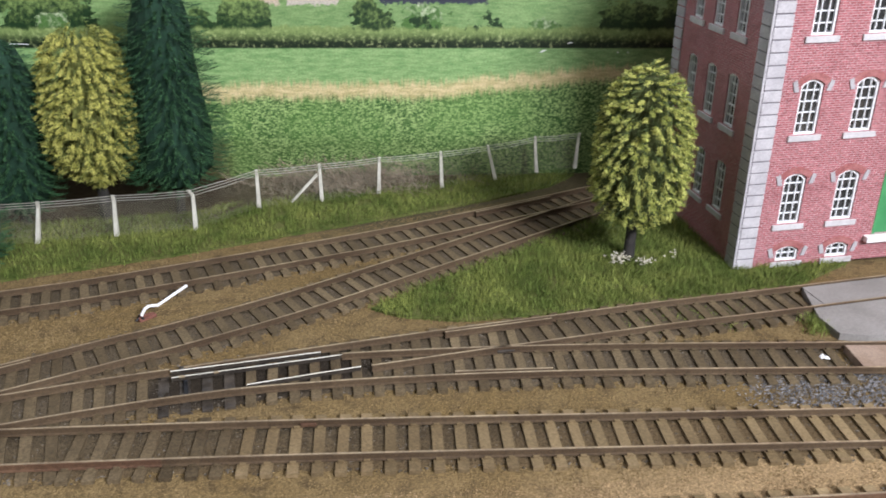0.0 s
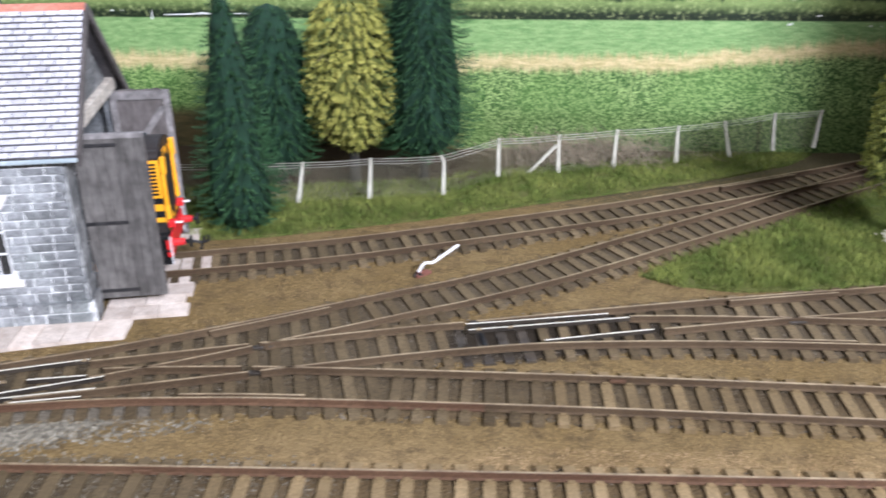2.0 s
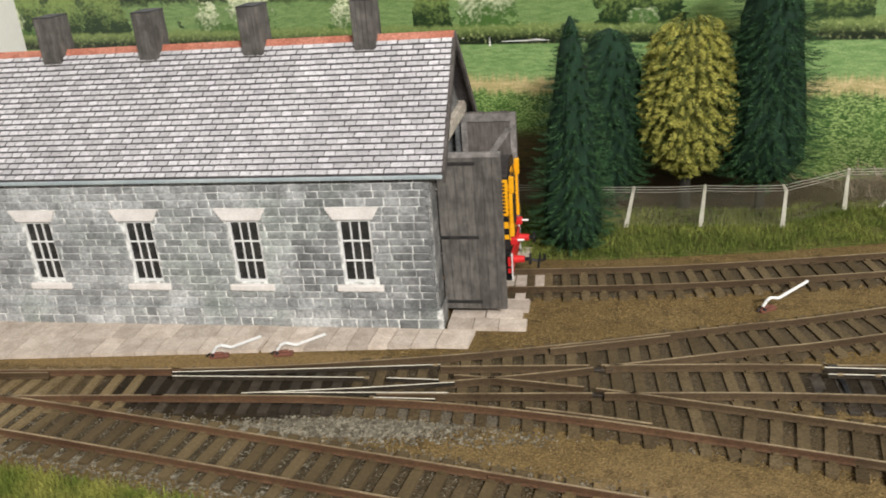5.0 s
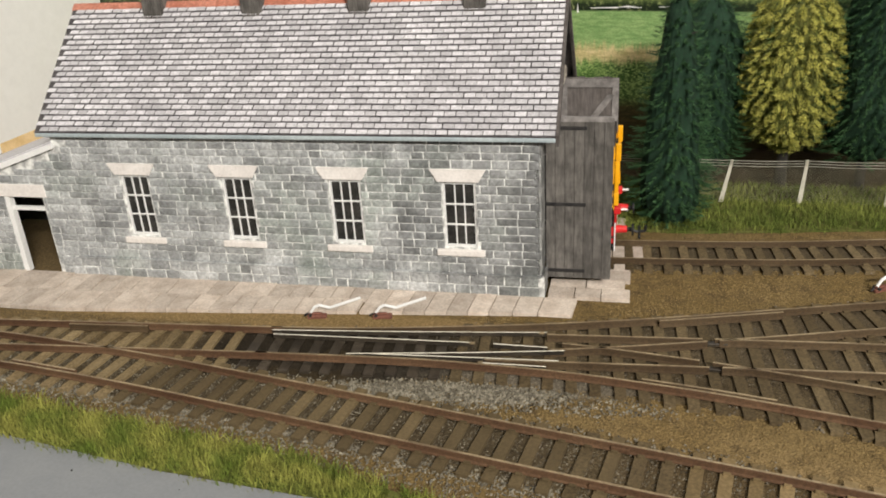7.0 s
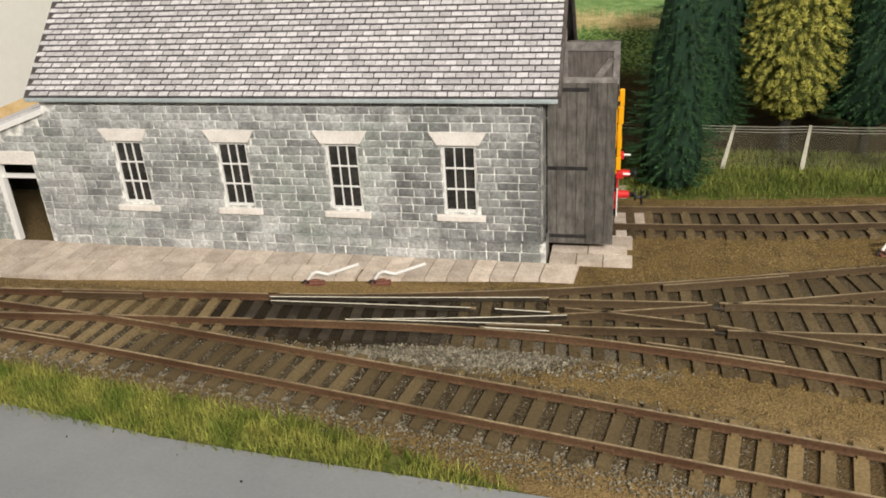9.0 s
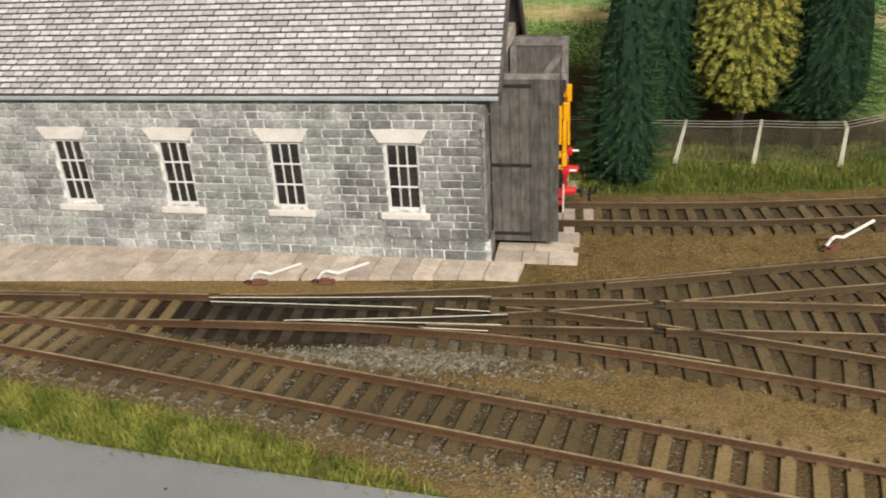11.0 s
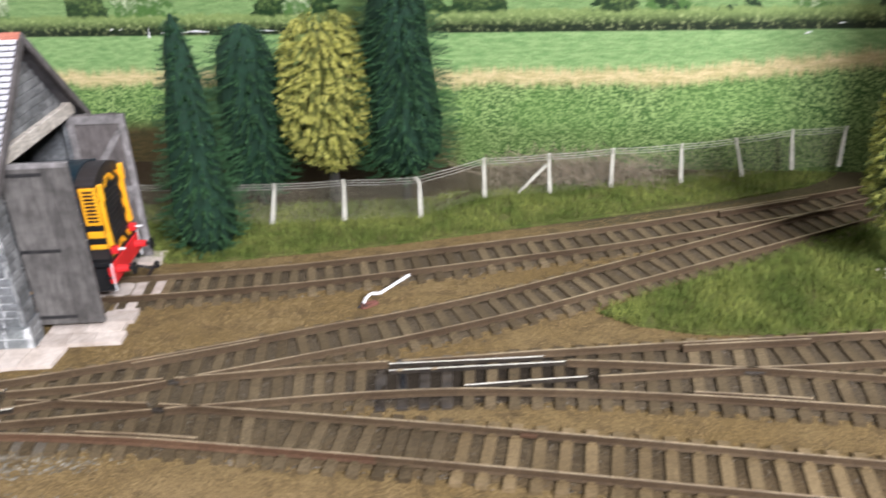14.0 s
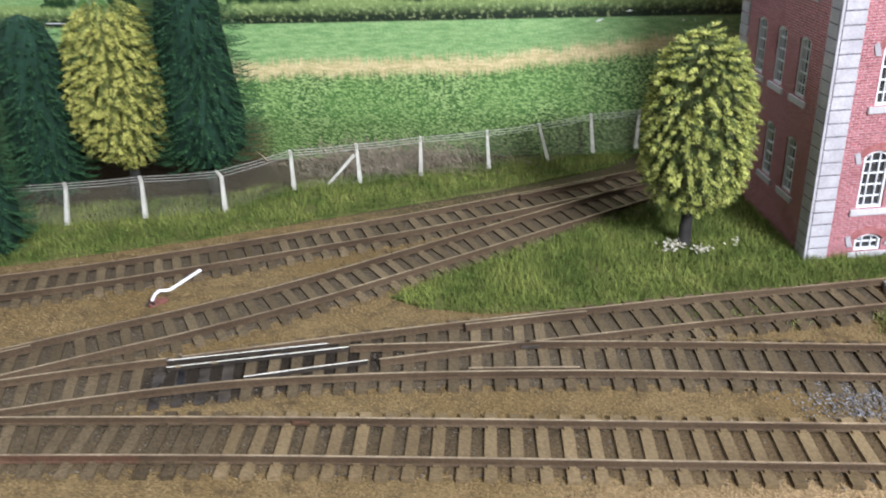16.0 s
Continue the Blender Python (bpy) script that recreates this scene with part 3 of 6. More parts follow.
def blades(rng, pts, low, high, width, lean, z=0.0):
    """Grass blades: a tapered strip with a bent tip at each plan point."""
    n = len(pts)
    h = low + (high - low) * rng.random(n)
    a, b = rng.random(n) * 6.283, rng.random(n) * 6.283
    w = width * (0.6 + 0.8 * rng.random(n))
    l = lean * h * rng.random(n)
    v = np.zeros((n, 5, 3))
    for k, (s, up, out) in enumerate(((-1, 0, 0), (1, 0, 0), (0.8, 0.55, 0.35), (-0.8, 0.55, 0.35), (0, 1, 1))):
        v[:, k, 0] = pts[:, 0] + s * w * np.cos(a) / 2 + out * l * np.cos(b)
        v[:, k, 1] = pts[:, 1] + s * w * np.sin(a) / 2 + out * l * np.sin(b)
        v[:, k, 2] = z - 0.3 + h * up
    f = np.array([[0, 1, 2], [0, 2, 3], [3, 2, 4]])[None] + 5 * np.arange(n)[:, None, None]
    return v.reshape(-1, 3), f.reshape(-1, 3)


def panel(bm, outline, holes, put, depth):
    """A flat wall face with holes: outline and holes in wall coordinates, put() places them."""
    edges = []
    for loop in [outline] + holes:
        vs = [bm.verts.new(put(p, 0)) for p in loop]
        edges += [bm.edges.new((vs[i], vs[(i + 1) % len(vs)])) for i in range(len(vs))]
    bmesh.ops.triangle_fill(bm, edges=edges, use_beauty=True, use_dissolve=False)
    for loop in holes:
        a = [bm.verts.new(put(p, 0)) for p in loop]
        b = [bm.verts.new(put(p, depth)) for p in loop]
        for i in range(len(loop)):
            bm.faces.new((a[i], a[(i + 1) % len(loop)], b[(i + 1) % len(loop)], b[i]))
    bmesh.ops.remove_doubles(bm, verts=bm.verts[:], dist=1e-6)

# ---- room and baseboard ----
def slab(name, x0, x1, y0, y1, z0, z1, material):
    return tagged(part(name, boxes((x0, x1, y0, y1, z0, z1)), material), kind="structure")


slab("floor", -1600, 1600, -2000, 500, -50, -30, M_carpet)
slab("ceiling", -1600, 1600, -2000, 500, 1650, 1670, M_ceiling)
slab("wall_north", -1580, 1580, 480, 500, -30, 1650, M_room)
slab("wall_south", -1580, 1580, -2000, -1980, -30, 1650, M_room)
slab("wall_west", -1600, -1580, -2000, 500, -30, 1650, M_room)
slab("wall_east", 1580, 1600, -2000, 500, -30, 1650, M_room)
slab("wall_end", -602, -597, 60, 467, -5, 500, M_wall)
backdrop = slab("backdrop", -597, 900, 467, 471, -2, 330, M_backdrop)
# worn white paper torn along the hedge foot; slivers past x=100 are painted glints
for x0, x1, z, h, rise in ((-245.6, -244.4, 72.8, 5.6, 0.0), (-238.0, -209.0, 75.2, 0.55, 0.5), (-222.0, -212.0, 75.5, 1.1, 0.3), (-200.0, -189.0, 76.0, 0.5, -0.2), (-183.0, -171.0, 76.0, 0.45, -0.2), (-268.0, -266.0, 77.0, 0.8, 0.4), (-262.0, -260.6, 77.4, 0.6, -0.3), (102.5, 106.5, 71.4, 0.5, 1.4), (103.5, 105.5, 73.0, 0.4, -1.6), (118.0, 121.5, 76.4, 0.6, 0.4), (147.0, 148.6, 71.2, 0.8, 0.2), (153.0, 154.4, 71.5, 0.6, -0.3)):
    bm = bmesh.new()
    mid = (x0 + x1) / 2
    prism(bm, [(x0, z), (mid, z + rise * 0.3), (x1, z + rise), (x1 - 0.3, z + rise + h * 0.4), (mid, z + rise * 0.6 + h), (x0 + 0.4, z + h * 0.6)], "y", 466.75, 467.0)
    part("tear_and_glint", bm, M_paper, backdrop, "white sliver of torn paper and painted glints")
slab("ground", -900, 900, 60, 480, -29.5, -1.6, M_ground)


# centre lines of the tracks
T0 = spline([(-520, 136), (-460, 152.5), (-400, 162.8), (-340, 167.4), (-280, 169), (-200, 170.2), (-100, 171.2), (50, 172), (330, 172)])
T2A = spline([(-520, 141), (-400, 170.7), (-290, 198.2), (-205, 219.5), (-120, 240.6), (-92, 247.4), (-66, 252.8), (-40, 256.8), (-3, 259.3), (34, 260.1), (71, 259.8), (107, 258.6), (154, 256.2), (330, 247)])
T1 = spline([(-290, 198.2), (-250, 207.6), (-226, 212.6), (-186, 218.4), (-151, 220.7), (-119, 221.2), (-45, 220.2), (25, 218), (86, 215.7), (178, 212.4), (330, 207)])
T2B = spline([(-66, 252.8), (-44, 257.7), (-15, 264.3), (15, 270.4), (46, 276.4), (77, 282), (121, 290), (172, 298), (250, 311), (330, 324)])
T3 = spline([(-290, 198.2), (-262, 206), (-235, 214.8), (-194, 229.8), (-157, 245.4), (-121, 262.2), (-91, 276.5), (-70, 286), (-30, 307.6), (13, 334.6), (63, 366.5), (118, 402), (160, 429), (205, 459)])
T4 = spline([(-430, 262.4), (-213, 302.2), (-174, 310), (-125, 322.4), (-84, 336), (-37, 353), (12, 371.4), (67, 395.5), (122, 421), (160, 440), (200, 462)])
LINES = np.vstack([T0, T1, T2A, T2B, T3, T4])
TREE = kdtree.KDTree(len(LINES))
for k, q in enumerate(LINES):
    TREE.insert((q[0], q[1], 0), k)
TREE.balance()


def bed_rise(x, y):
    """Height of the ballast bed along the tracks."""
    near = TREE.find((x, y, 0))[2]
    hollow = min(((x + 264) / 40) ** 2 + ((y - 202 - 0.2 * (x + 264)) / 13) ** 2, ((x + 35) / 34) ** 2 + ((y - 258.5 - 0.2 * (x + 35)) / 10) ** 2)
    return 0.3 * max(0.0, min(1.0, (19 - near) / 7)) * min(1.0, max(0.0, hollow - 0.5))


def ground_sheet():
    """The scenic surface: a fine sheet with a gently uneven top."""
    bm = bmesh.new()
    nx, ny = 300, 105
    v = [[bm.verts.new(((-620 + 1240 * i / nx) * MM, (100 + 367 * j / ny) * MM, 0)) for j in range(ny + 1)] for i in range(nx + 1)]
    for row in v:
        for q in row:
            x, y = q.co.x / MM, q.co.y / MM
            q.co.z = MM * (0.4 * noise.noise((x / 14, y / 14, 0)) + 0.25 * noise.noise((x / 4, y / 4, 3)) - 0.75 + bed_rise(x, y))
    for i in range(nx):
        for j in range(ny):
            bm.faces.new((v[i][j], v[i + 1][j], v[i + 1][j + 1], v[i][j + 1]))
    return tagged(part("ground_scenery", bm, M_ground, smooth=True), kind="structure")



def plate(name, poly, z0, z1, material):
    bm = bmesh.new()
    prism(bm, poly, "z", z0, z1)
    return tagged(part(name, bm, material), kind="structure")


FRONT_ROAD = [(-900, 116), (-345, 127), (-280, 129), (-238, 133), (-185, 139), (-120, 146), (-40, 140), (60, 110), (60, 62), (-900, 62)]
plate("road", FRONT_ROAD, -1.5, 0.9, M_road)
MILL_ROAD = [(193, 310.5), (230, 316.5), (420, 338), (420, 284), (250, 272), (200, 268.8), (189, 271), (187, 284), (190, 297)]
plate("pavement", MILL_ROAD, -1.5, 2.6, M_tarmac)
GRASS_BACK = [(-420, 300), (-235, 345), (-185, 336), (-160, 340), (-91, 361), (-40, 381), (12, 401), (70, 424), (110, 445), (128, 463), (70, 461), (40, 450), (8, 443), (-22, 434), (-54, 426), (-84, 398), (-115, 392), (-155, 387), (-260, 380), (-420, 372)]
GRASS_TREE = [(4, 307), (28, 326), (52, 343), (80, 362), (112, 388), (150, 420), (190, 450), (230, 455), (230, 338), (192, 315), (165, 311), (110, 304), (70, 297), (40, 295), (18, 299)]
GRASS_FRONT = [(-620, 118), (-345, 126), (-280, 130), (-238, 134), (-196, 139), (-175, 141), (-196, 142.5), (-215, 144), (-248, 147.5), (-275, 146), (-305, 145), (-345, 144), (-390, 137), (-620, 121)]

# ---- track ----
RAIL = [(-0.9, 1.0), (0.9, 1.0), (0.85, 1.3), (0.32, 1.5), (0.32, 2.6), (0.52, 2.8), (0.52, 3.35), (0.4, 3.5), (-0.4, 3.5), (-0.52, 3.35), (-0.52, 2.8), (-0.32, 2.6), (-0.32, 1.5), (-0.85, 1.3)]
BLADE = [(-0.27, 2.1), (0.27, 2.1), (0.27, 2.8), (0.27, 3.6), (-0.27, 3.6), (-0.27, 2.8)]
HALF = 8.75



def track_bed(line, level, seed, material):
    """A strip of grimy ballast under one track, with uneven edges that dive into the ground."""
    bm = bmesh.new()
    d = headings(line)
    across = (-1.0, -0.86, -0.5, -0.2, 0.2, 0.5, 0.86, 1.0)
    rows = []
    for (x, y), h in zip(line, d):
        wide = [13.2 + 3.0 * noise.noise((x / 9, y / 9, seed + k)) for k in (0, 40)]
        row = []
        for a in across:
            o = a * wide[a > 0]
            px, py = x - h[1] * o, y + h[0] * o
            pit = min(((px + 264) / 40) ** 2 + ((py - 202 - 0.2 * (px + 264)) / 13) ** 2, ((px + 35) / 34) ** 2 + ((py - 258.5 - 0.2 * (px + 35)) / 10) ** 2)
            z = -1.7 if abs(a) == 1 else level + 0.22 * noise.noise((px / 3, py / 3, seed)) - 0.7 * max(0.0, 1 - pit)
            row.append(bm.verts.new((px * MM, min(py, 466.5) * MM, z * MM)))
        rows.append(row)
    for r0, r1 in zip(rows, rows[1:]):
        for k in range(len(across) - 1):
            bm.faces.new((r0[k], r1[k], r1[k + 1], r0[k + 1]))
    bmesh.ops.recalc_face_normals(bm, faces=bm.faces[:])
    return tagged(part("track_bed", bm, material, smooth=True), kind="structure")


ground_sheet()
for k, (line, x0, x1) in enumerate(((T0, -520, 330), (T2A, -520, 183), (T1, -290, 330), (T2B, -66, 190), (T3, -290, 205), (T4, -195, 200))):
    track_bed(spline(between(line, x0, x1)[::2], 3.0), 0.02 + 0.012 * k, 3.0 * k, M_bed_front if k in (0, 2) else M_bed)


def sleeper_mesh(length, dark=None):
    """One sleeper across the track (along local y) with its four chairs."""
    bm = bmesh.new()
    h = length / 2
    box(bm, -1.78, 1.78, -h, h, -1.6, 1.0)
    for y in (-HALF, HALF):
        for s in (-1, 1):
            box(bm, -1.0, 1.0, y + s * 1.25 - 0.45, y + s * 1.25 + 0.45, 1.0, 1.7)
    mesh = bpy.data.meshes.new("sleeper")
    bm.to_mesh(mesh)
    bm.free()
    mesh.materials.append(dark or M_sleeper)
    return mesh


PLAIN, OILY, TAN, GRIMY, WARM, MID = (sleeper_mesh(29.5, m) for m in (M_sleeper, M_sleeper_dark, M_sleeper_tan, M_sleeper_grimy, M_sleeper_warm, M_sleeper_mid))


def is_oily(x, y):
    return (-302 < x < -228 and y > 184) or (-71 < x < -41 and 240 < y < 275)


def lay_sleeper(track, x, y, angle, rng, length=None):
    tan = (x < -298 and y > 176) or x < -325
    mesh = OILY if is_oily(x, y) else TAN if tan else GRIMY if y < 185 and x < rng.uniform(-180, -150) else WARM if y < 185 and x > rng.uniform(-140, -70) else MID if y < 185 and x > rng.uniform(-165, -135) or y < 235 and x > rng.uniform(-60, 10) else PLAIN
    if length:
        bm = bmesh.new()
        box(bm, -1.78, 1.78, -length / 2, length / 2, -1.6, 1.0)
        mesh = bpy.data.meshes.new("sleeper")
        bm.to_mesh(mesh)
        bm.free()
        mesh.materials.append(M_sleeper_dark if is_oily(x, y) else M_sleeper_tan if tan else M_sleeper)
    ob = new("sleeper", mesh)
    ob.parent = track
    ob.matrix_basis = pose(x * MM, y * MM, MM * (rng.uniform(-0.15, 0.08) - (0.75 if is_oily(x, y) else 0.0)), 0, 0, math.degrees(angle) + rng.uniform(-1.2, 1.2))
    return ob


def stations(line, x0, x1, pitch):
    """Distances along a line, evenly spaced about a pitch apart, that fill its stretch from x0 to x1."""
    far = np.r_[0, np.cumsum(np.hypot(*np.diff(line, axis=0).T))]
    a, b = np.interp((x0, x1), line[:, 0], far)
    n = max(1, round((b - a) / pitch))
    return far, a + (np.arange(n) + 0.5) * (b - a) / n


def sleepers(track, line, x0, x1, rng, pitch=7.6):
    d = headings(line)
    far, at = stations(line, x0, x1, pitch)
    for s in at:
        x, y = np.interp(s, far, line[:, 0]), np.interp(s, far, line[:, 1])
        lay_sleeper(track, x, y, math.atan2(np.interp(s, far, d[:, 1]), np.interp(s, far, d[:, 0])), rng)


def timbers(track, main, others, x0, x1, rng, pitch=7.6):
    """Long timbers under the routes of a set of points, square to the main route."""
    line = main
    d = headings(line)
    far, at = stations(line, x0, x1, pitch)
    for s in at:
        c = np.array([np.interp(s, far, line[:, k]) for k in (0, 1)])
        h = np.array([np.interp(s, far, d[:, k]) for k in (0, 1)])
        h /= np.hypot(*h)
        n = np.array([-h[1], h[0]])
        spans = [[-14.75, 14.75]]
        for o in others:
            rel = o - c
            along = np.abs(rel @ h)
            k = along.argmin()
            if along[k] < 4:
                spans.append([rel[k] @ n - 14.75, rel[k] @ n + 14.75])
        spans.sort()
        merged = [spans[0]]
        for a, b in spans[1:]:
            if a < merged[-1][1] + 1.0:
                merged[-1][1] = max(b, merged[-1][1])
            else:
                merged.append([a, b])
        for a, b in merged:
            m = c + n * (a + b) / 2
            lay_sleeper(track, m[0], m[1], math.atan2(h[1], h[0]), rng, b - a if b - a > 30 else None)


RUSTY = ("railway_track",)


def rail(track, line, name="rail", profile=RAIL, material=None, label=""):
    bm = bmesh.new()
    sweep(bm, line, profile, top=(7,) if profile is RAIL else (3,))
    return part(name, bm, material or [M_rail if track.name in RUSTY else M_rail_dusty, M_railtop], track, label)


def track_thing(label):
    return thing("railway_track", 0, 0, 0, 0, label, "railway track", "tracks of the yard")


rng = random.Random(4)
front = track_thing("rusty model railway track on brown sleepers beside the grass verge")
for s in (-HALF, HALF):
    rail(front, offset(T0, s))
sleepers(front, T0, -330, 330, rng)
timbers(front, T0, [T2A], -520, -330, rng)

yard = track_thing("rusty yard track with long timbers under a three-way set of points")
for s in (-HALF, HALF):
    rail(yard, offset(between(T2A, -520, -283), s), material=[M_rail, M_railtop])
rail(yard, between(offset(T2A, HALF), -142, -66))
rail(yard, between(offset(T2A, -HALF), -139, 330))
rail(yard, between(offset(T2A, HALF), -8, 330))
for line in ([(-290.5, 204.6), (-244, 217.6), (-195, 232.1)], [(-288.5, 202.2), (-251.7, 210.4), (-217, 218.1)], [(-256.5, 198.3), (-218.4, 210.8), (-186, 222.3)], [(-248, 200.8), (-217.3, 208.2), (-186, 215.6)], [(-210.2, 219.4), (-192, 222.6)], [(-209.5, 207.0), (-189, 211.0)]):
    rail(yard, spline(line), "point_blade", BLADE, [M_blade_side, M_brass], "bright metal point blade")
rail(yard, between(offset(T2A, HALF), -196, -142), "closure_rail")
rail(yard, between(offset(T2A, -HALF), -212, -139), "closure_rail")
timbers(yard, T2A, [T1, T3], -290, -100, rng)
sleepers(yard, T2A, -330, -290, rng)
sleepers(yard, T2A, -100, -66, rng)
timbers(yard, T2A, [T2B], -66, 62, rng)
sleepers(yard, T2A, 62, 183, rng)
rail(yard, spline([(-68, 259.7), (-42, 264.3), (-15.5, 269.1)]), "point_blade", BLADE, [M_blade_side, M_brass], "bright metal point blade")
rail(yard, spline([(-67, 255.6), (-42, 260.3), (-14.5, 265.4), (-8, 266.7)]), "point_blade", BLADE, [M_blade_side, M_brass], "bright metal point blade")

middle = track_thing("straight rusty track with worn brown sleepers in sandy ballast")
rail(middle, between(offset(T1, -HALF), -300, -60), material=[M_rail, M_railtop])
rail(middle, between(offset(T1, -HALF), -65, 330))
rail(middle, between(offset(T1, HALF), -139, 330))
rail(middle, between(offset(T1, HALF), -190, -139), "closure_rail")
sleepers(middle, T1, -94, 330, rng)

siding = track_thing("rusty siding that runs into the paved road by the mill")
rail(siding, between(offset(T2B, HALF), -66, 330))
rail(siding, between(offset(T2B, -HALF), 0, 330))
rail(siding, between(offset(T2B, -HALF), -44, 0), "point_blade", BLADE, [M_blade_side, M_brass], "bright metal point blade")
sleepers(siding, T2B, 62, 192, rng)

diagonal = track_thing("rusty track curving away behind the round tree")
rail(diagonal, offset(T3, HALF))
rail(diagonal, between(offset(T3, -HALF), -139, 210))
rail(diagonal, between(offset(T3, -HALF), -192, -139), "closure_rail")
sleepers(diagonal, T3, -106, 34, rng)

shed_road = track_thing("rusty track that leads out of the engine shed doors")
for s in (-HALF, HALF):
    rail(shed_road, offset(T4, s))
sleepers(shed_road, T4, -200, 22, rng)
timbers(shed_road, T4, [T3], 22, 205, rng)
for t, line, s, a, b in ((yard, T2A, -HALF + 1.9, 30, 70), (siding, T2B, HALF - 1.9, 30, 78), (shed_road, T4, HALF - 1.9, 60, 105), (front, T0, -HALF + 1.9, -372, -338), (yard, T2A, HALF - 1.9, -372, -338), (middle, T1, -HALF + 1.9, -160, -118), (diagonal, T3, HALF - 1.9, -160, -118)):
    rail(t, between(offset(line, s), a, b), "check_rail")

# pale rivets that hold the blades to their bars
for x, y in ((-217.5, 218.0), (-196.5, 231.7), (-63.5, 256.4), (-52.0, 258.4), (-210.5, 207.2)):
    ob = part("rivet", boxes((-0.9, 0.9, -0.5, 0.5, 3.0, 3.75), soft=0.2), M_railtop, yard, "bright metal rivet block")
    ob.matrix_basis = pose(x * MM, y * MM, 0, 0, 0, 14)

# frogs: dark moulded blocks where the inner rails meet
def frog(track, x, y, turn):
    ob = part("crossing_block", boxes((-3.5, 3.5, -1.0, 1.0, 0.9, 2.2), soft=0.3), M_sleeper_dark, track, "dark moulded crossing block")
    ob.matrix_basis = pose(x * MM, y * MM, 0, 0, 0, turn)


frog(yard, -139, 245, 18)
frog(yard, -137, 229, 10)
frog(yard, 54, 268.8, 6)
frog(front, -341, 178, 8)
frog(shed_road, 85, 392, 29)
frog(yard, -196, 223, 14)

# fishplates at the rail joints
for t, x, y, turn in ((middle, -17.8, 211.2, -1), (middle, -18.2, 227.6, -1), (front, -160, 161.2, 1), (front, -158, 179.0, 1), (diagonal, -60, 283.0, 28), (shed_road, -90, 326.0, 18)):
    ob = part("fishplate", boxes((-2.6, 2.6, -0.62, 0.62, 1.4, 2.6), soft=0.2), M_rail, t, "dark rail joint")
    ob.matrix_basis = pose(x * MM, y * MM, 0, 0, 0, turn)

# tie bars across the blades
for t, x, y, turn in ((yard, -62, 253.5, 12),):
    ob = part("tie_bar", boxes((-0.8, 0.8, -7.5, 7.5, 0.9, 1.4), soft=0.2), M_black, t, "black plastic tie bar")
    ob.matrix_basis = pose(x * MM, y * MM, 0, 0, 0, turn)

# ---- engine shed ----
SHED = thing("engine_shed", -205.5, 262, 0, 10.4, "grey stone engine shed with tiled roof and open wooden doors", "engine shed")
WIN_U = (-30.9, -75.8, -120.7, -165.6)
LENGTH, DEPTH, EAVE = 200.0, 83.0, 64.0


holes = [(c - 6.3, c + 6.3, 20.0, 46.8) for c in WIN_U]
bm = bmesh.new()
panel(bm, [(-LENGTH, 0), (0, 0), (0, EAVE), (-LENGTH, EAVE)], [[(a, c), (b, c), (b, d), (a, d)] for a, b, c, d in holes], lambda p, d: Vector((p[0], 0.5 + d, p[1])) * MM, 2.5)
wall_s = part("wall", bm, M_mortar, SHED, "grey stone side wall with pale mortar")
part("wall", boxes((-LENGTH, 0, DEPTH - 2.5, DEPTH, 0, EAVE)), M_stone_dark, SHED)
# door gable: the shade on it is given by the dark stone colour
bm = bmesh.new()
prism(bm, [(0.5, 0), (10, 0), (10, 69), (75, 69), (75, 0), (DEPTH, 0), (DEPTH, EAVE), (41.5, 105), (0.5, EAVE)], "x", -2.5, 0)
gable_e = part("gable", bm, M_stone_dark, SHED, "stone gable over the doorway, coloured as in shade")
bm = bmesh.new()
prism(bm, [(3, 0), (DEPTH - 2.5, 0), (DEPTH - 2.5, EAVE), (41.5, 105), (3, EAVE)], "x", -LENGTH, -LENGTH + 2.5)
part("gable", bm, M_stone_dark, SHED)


def roof_slope(y0, z0, y1, z1):
    bm = bmesh.new()
    d = Vector((0, y1 - y0, z1 - z0)).normalized()
    n = Vector((0, -d.z, d.y)) if y1 > y0 else Vector((0, d.z, -d.y))
    q = [Vector((x, y, z)) for x, y, z in ((-203.5, y0, z0), (5.5, y0, z0), (5.5, y1, z1), (-203.5, y1, z1))]
    lo = [bm.verts.new(p * MM) for p in q]
    hi = [bm.verts.new((p + 1.0 * n) * MM) for p in q]
    bm.faces.new(lo[::-1]), bm.faces.new(hi)
    for i in range(4):
        bm.faces.new((lo[i], lo[(i + 1) % 4], hi[(i + 1) % 4], hi[i]))
    bmesh.ops.recalc_face_normals(bm, faces=bm.faces[:])
    return bm


roof_front = part("roof", roof_slope(-2.5, 64.6, 41.5, 107.2), M_roofbase, SHED, "grey tiled roof slope")
part("roof", roof_slope(85.5, 64.6, 41.5, 107.2), M_roofbase, SHED, "grey tiled roof slope")
part("gutter", boxes((-203.5, 5.5, -3.4, -1.6, 63.6, 65.4), soft=0.5), M_gutter, SHED, "pale blue-grey gutter")
bm = bmesh.new()
prism(bm, [(39.3, 106.6), (41.5, 108.9), (43.7, 106.6), (43.7, 105.6), (41.5, 107.8), (39.3, 105.6)], "x", -203.8, 5.8)
part("ridge", bm, M_ridge, SHED, "red clay ridge tiles")
for sy in (-1, 1):
    bm = bmesh.new()
    e = 41.5 + sy * 44.5
    prism(bm, [(e, 62.2), (41.5, 105.0), (41.5, 108.6), (e, 66.2)], "x", 5.5, 6.6)
    part("bargeboard", bm, M_wood_dark, SHED, "dark grey bargeboard")
part("lintel", boxes((-1.0, 2.6, 11.5, 80, 67.5, 73.0), soft=0.4), M_beam, SHED, "pale timber beam over the doorway")


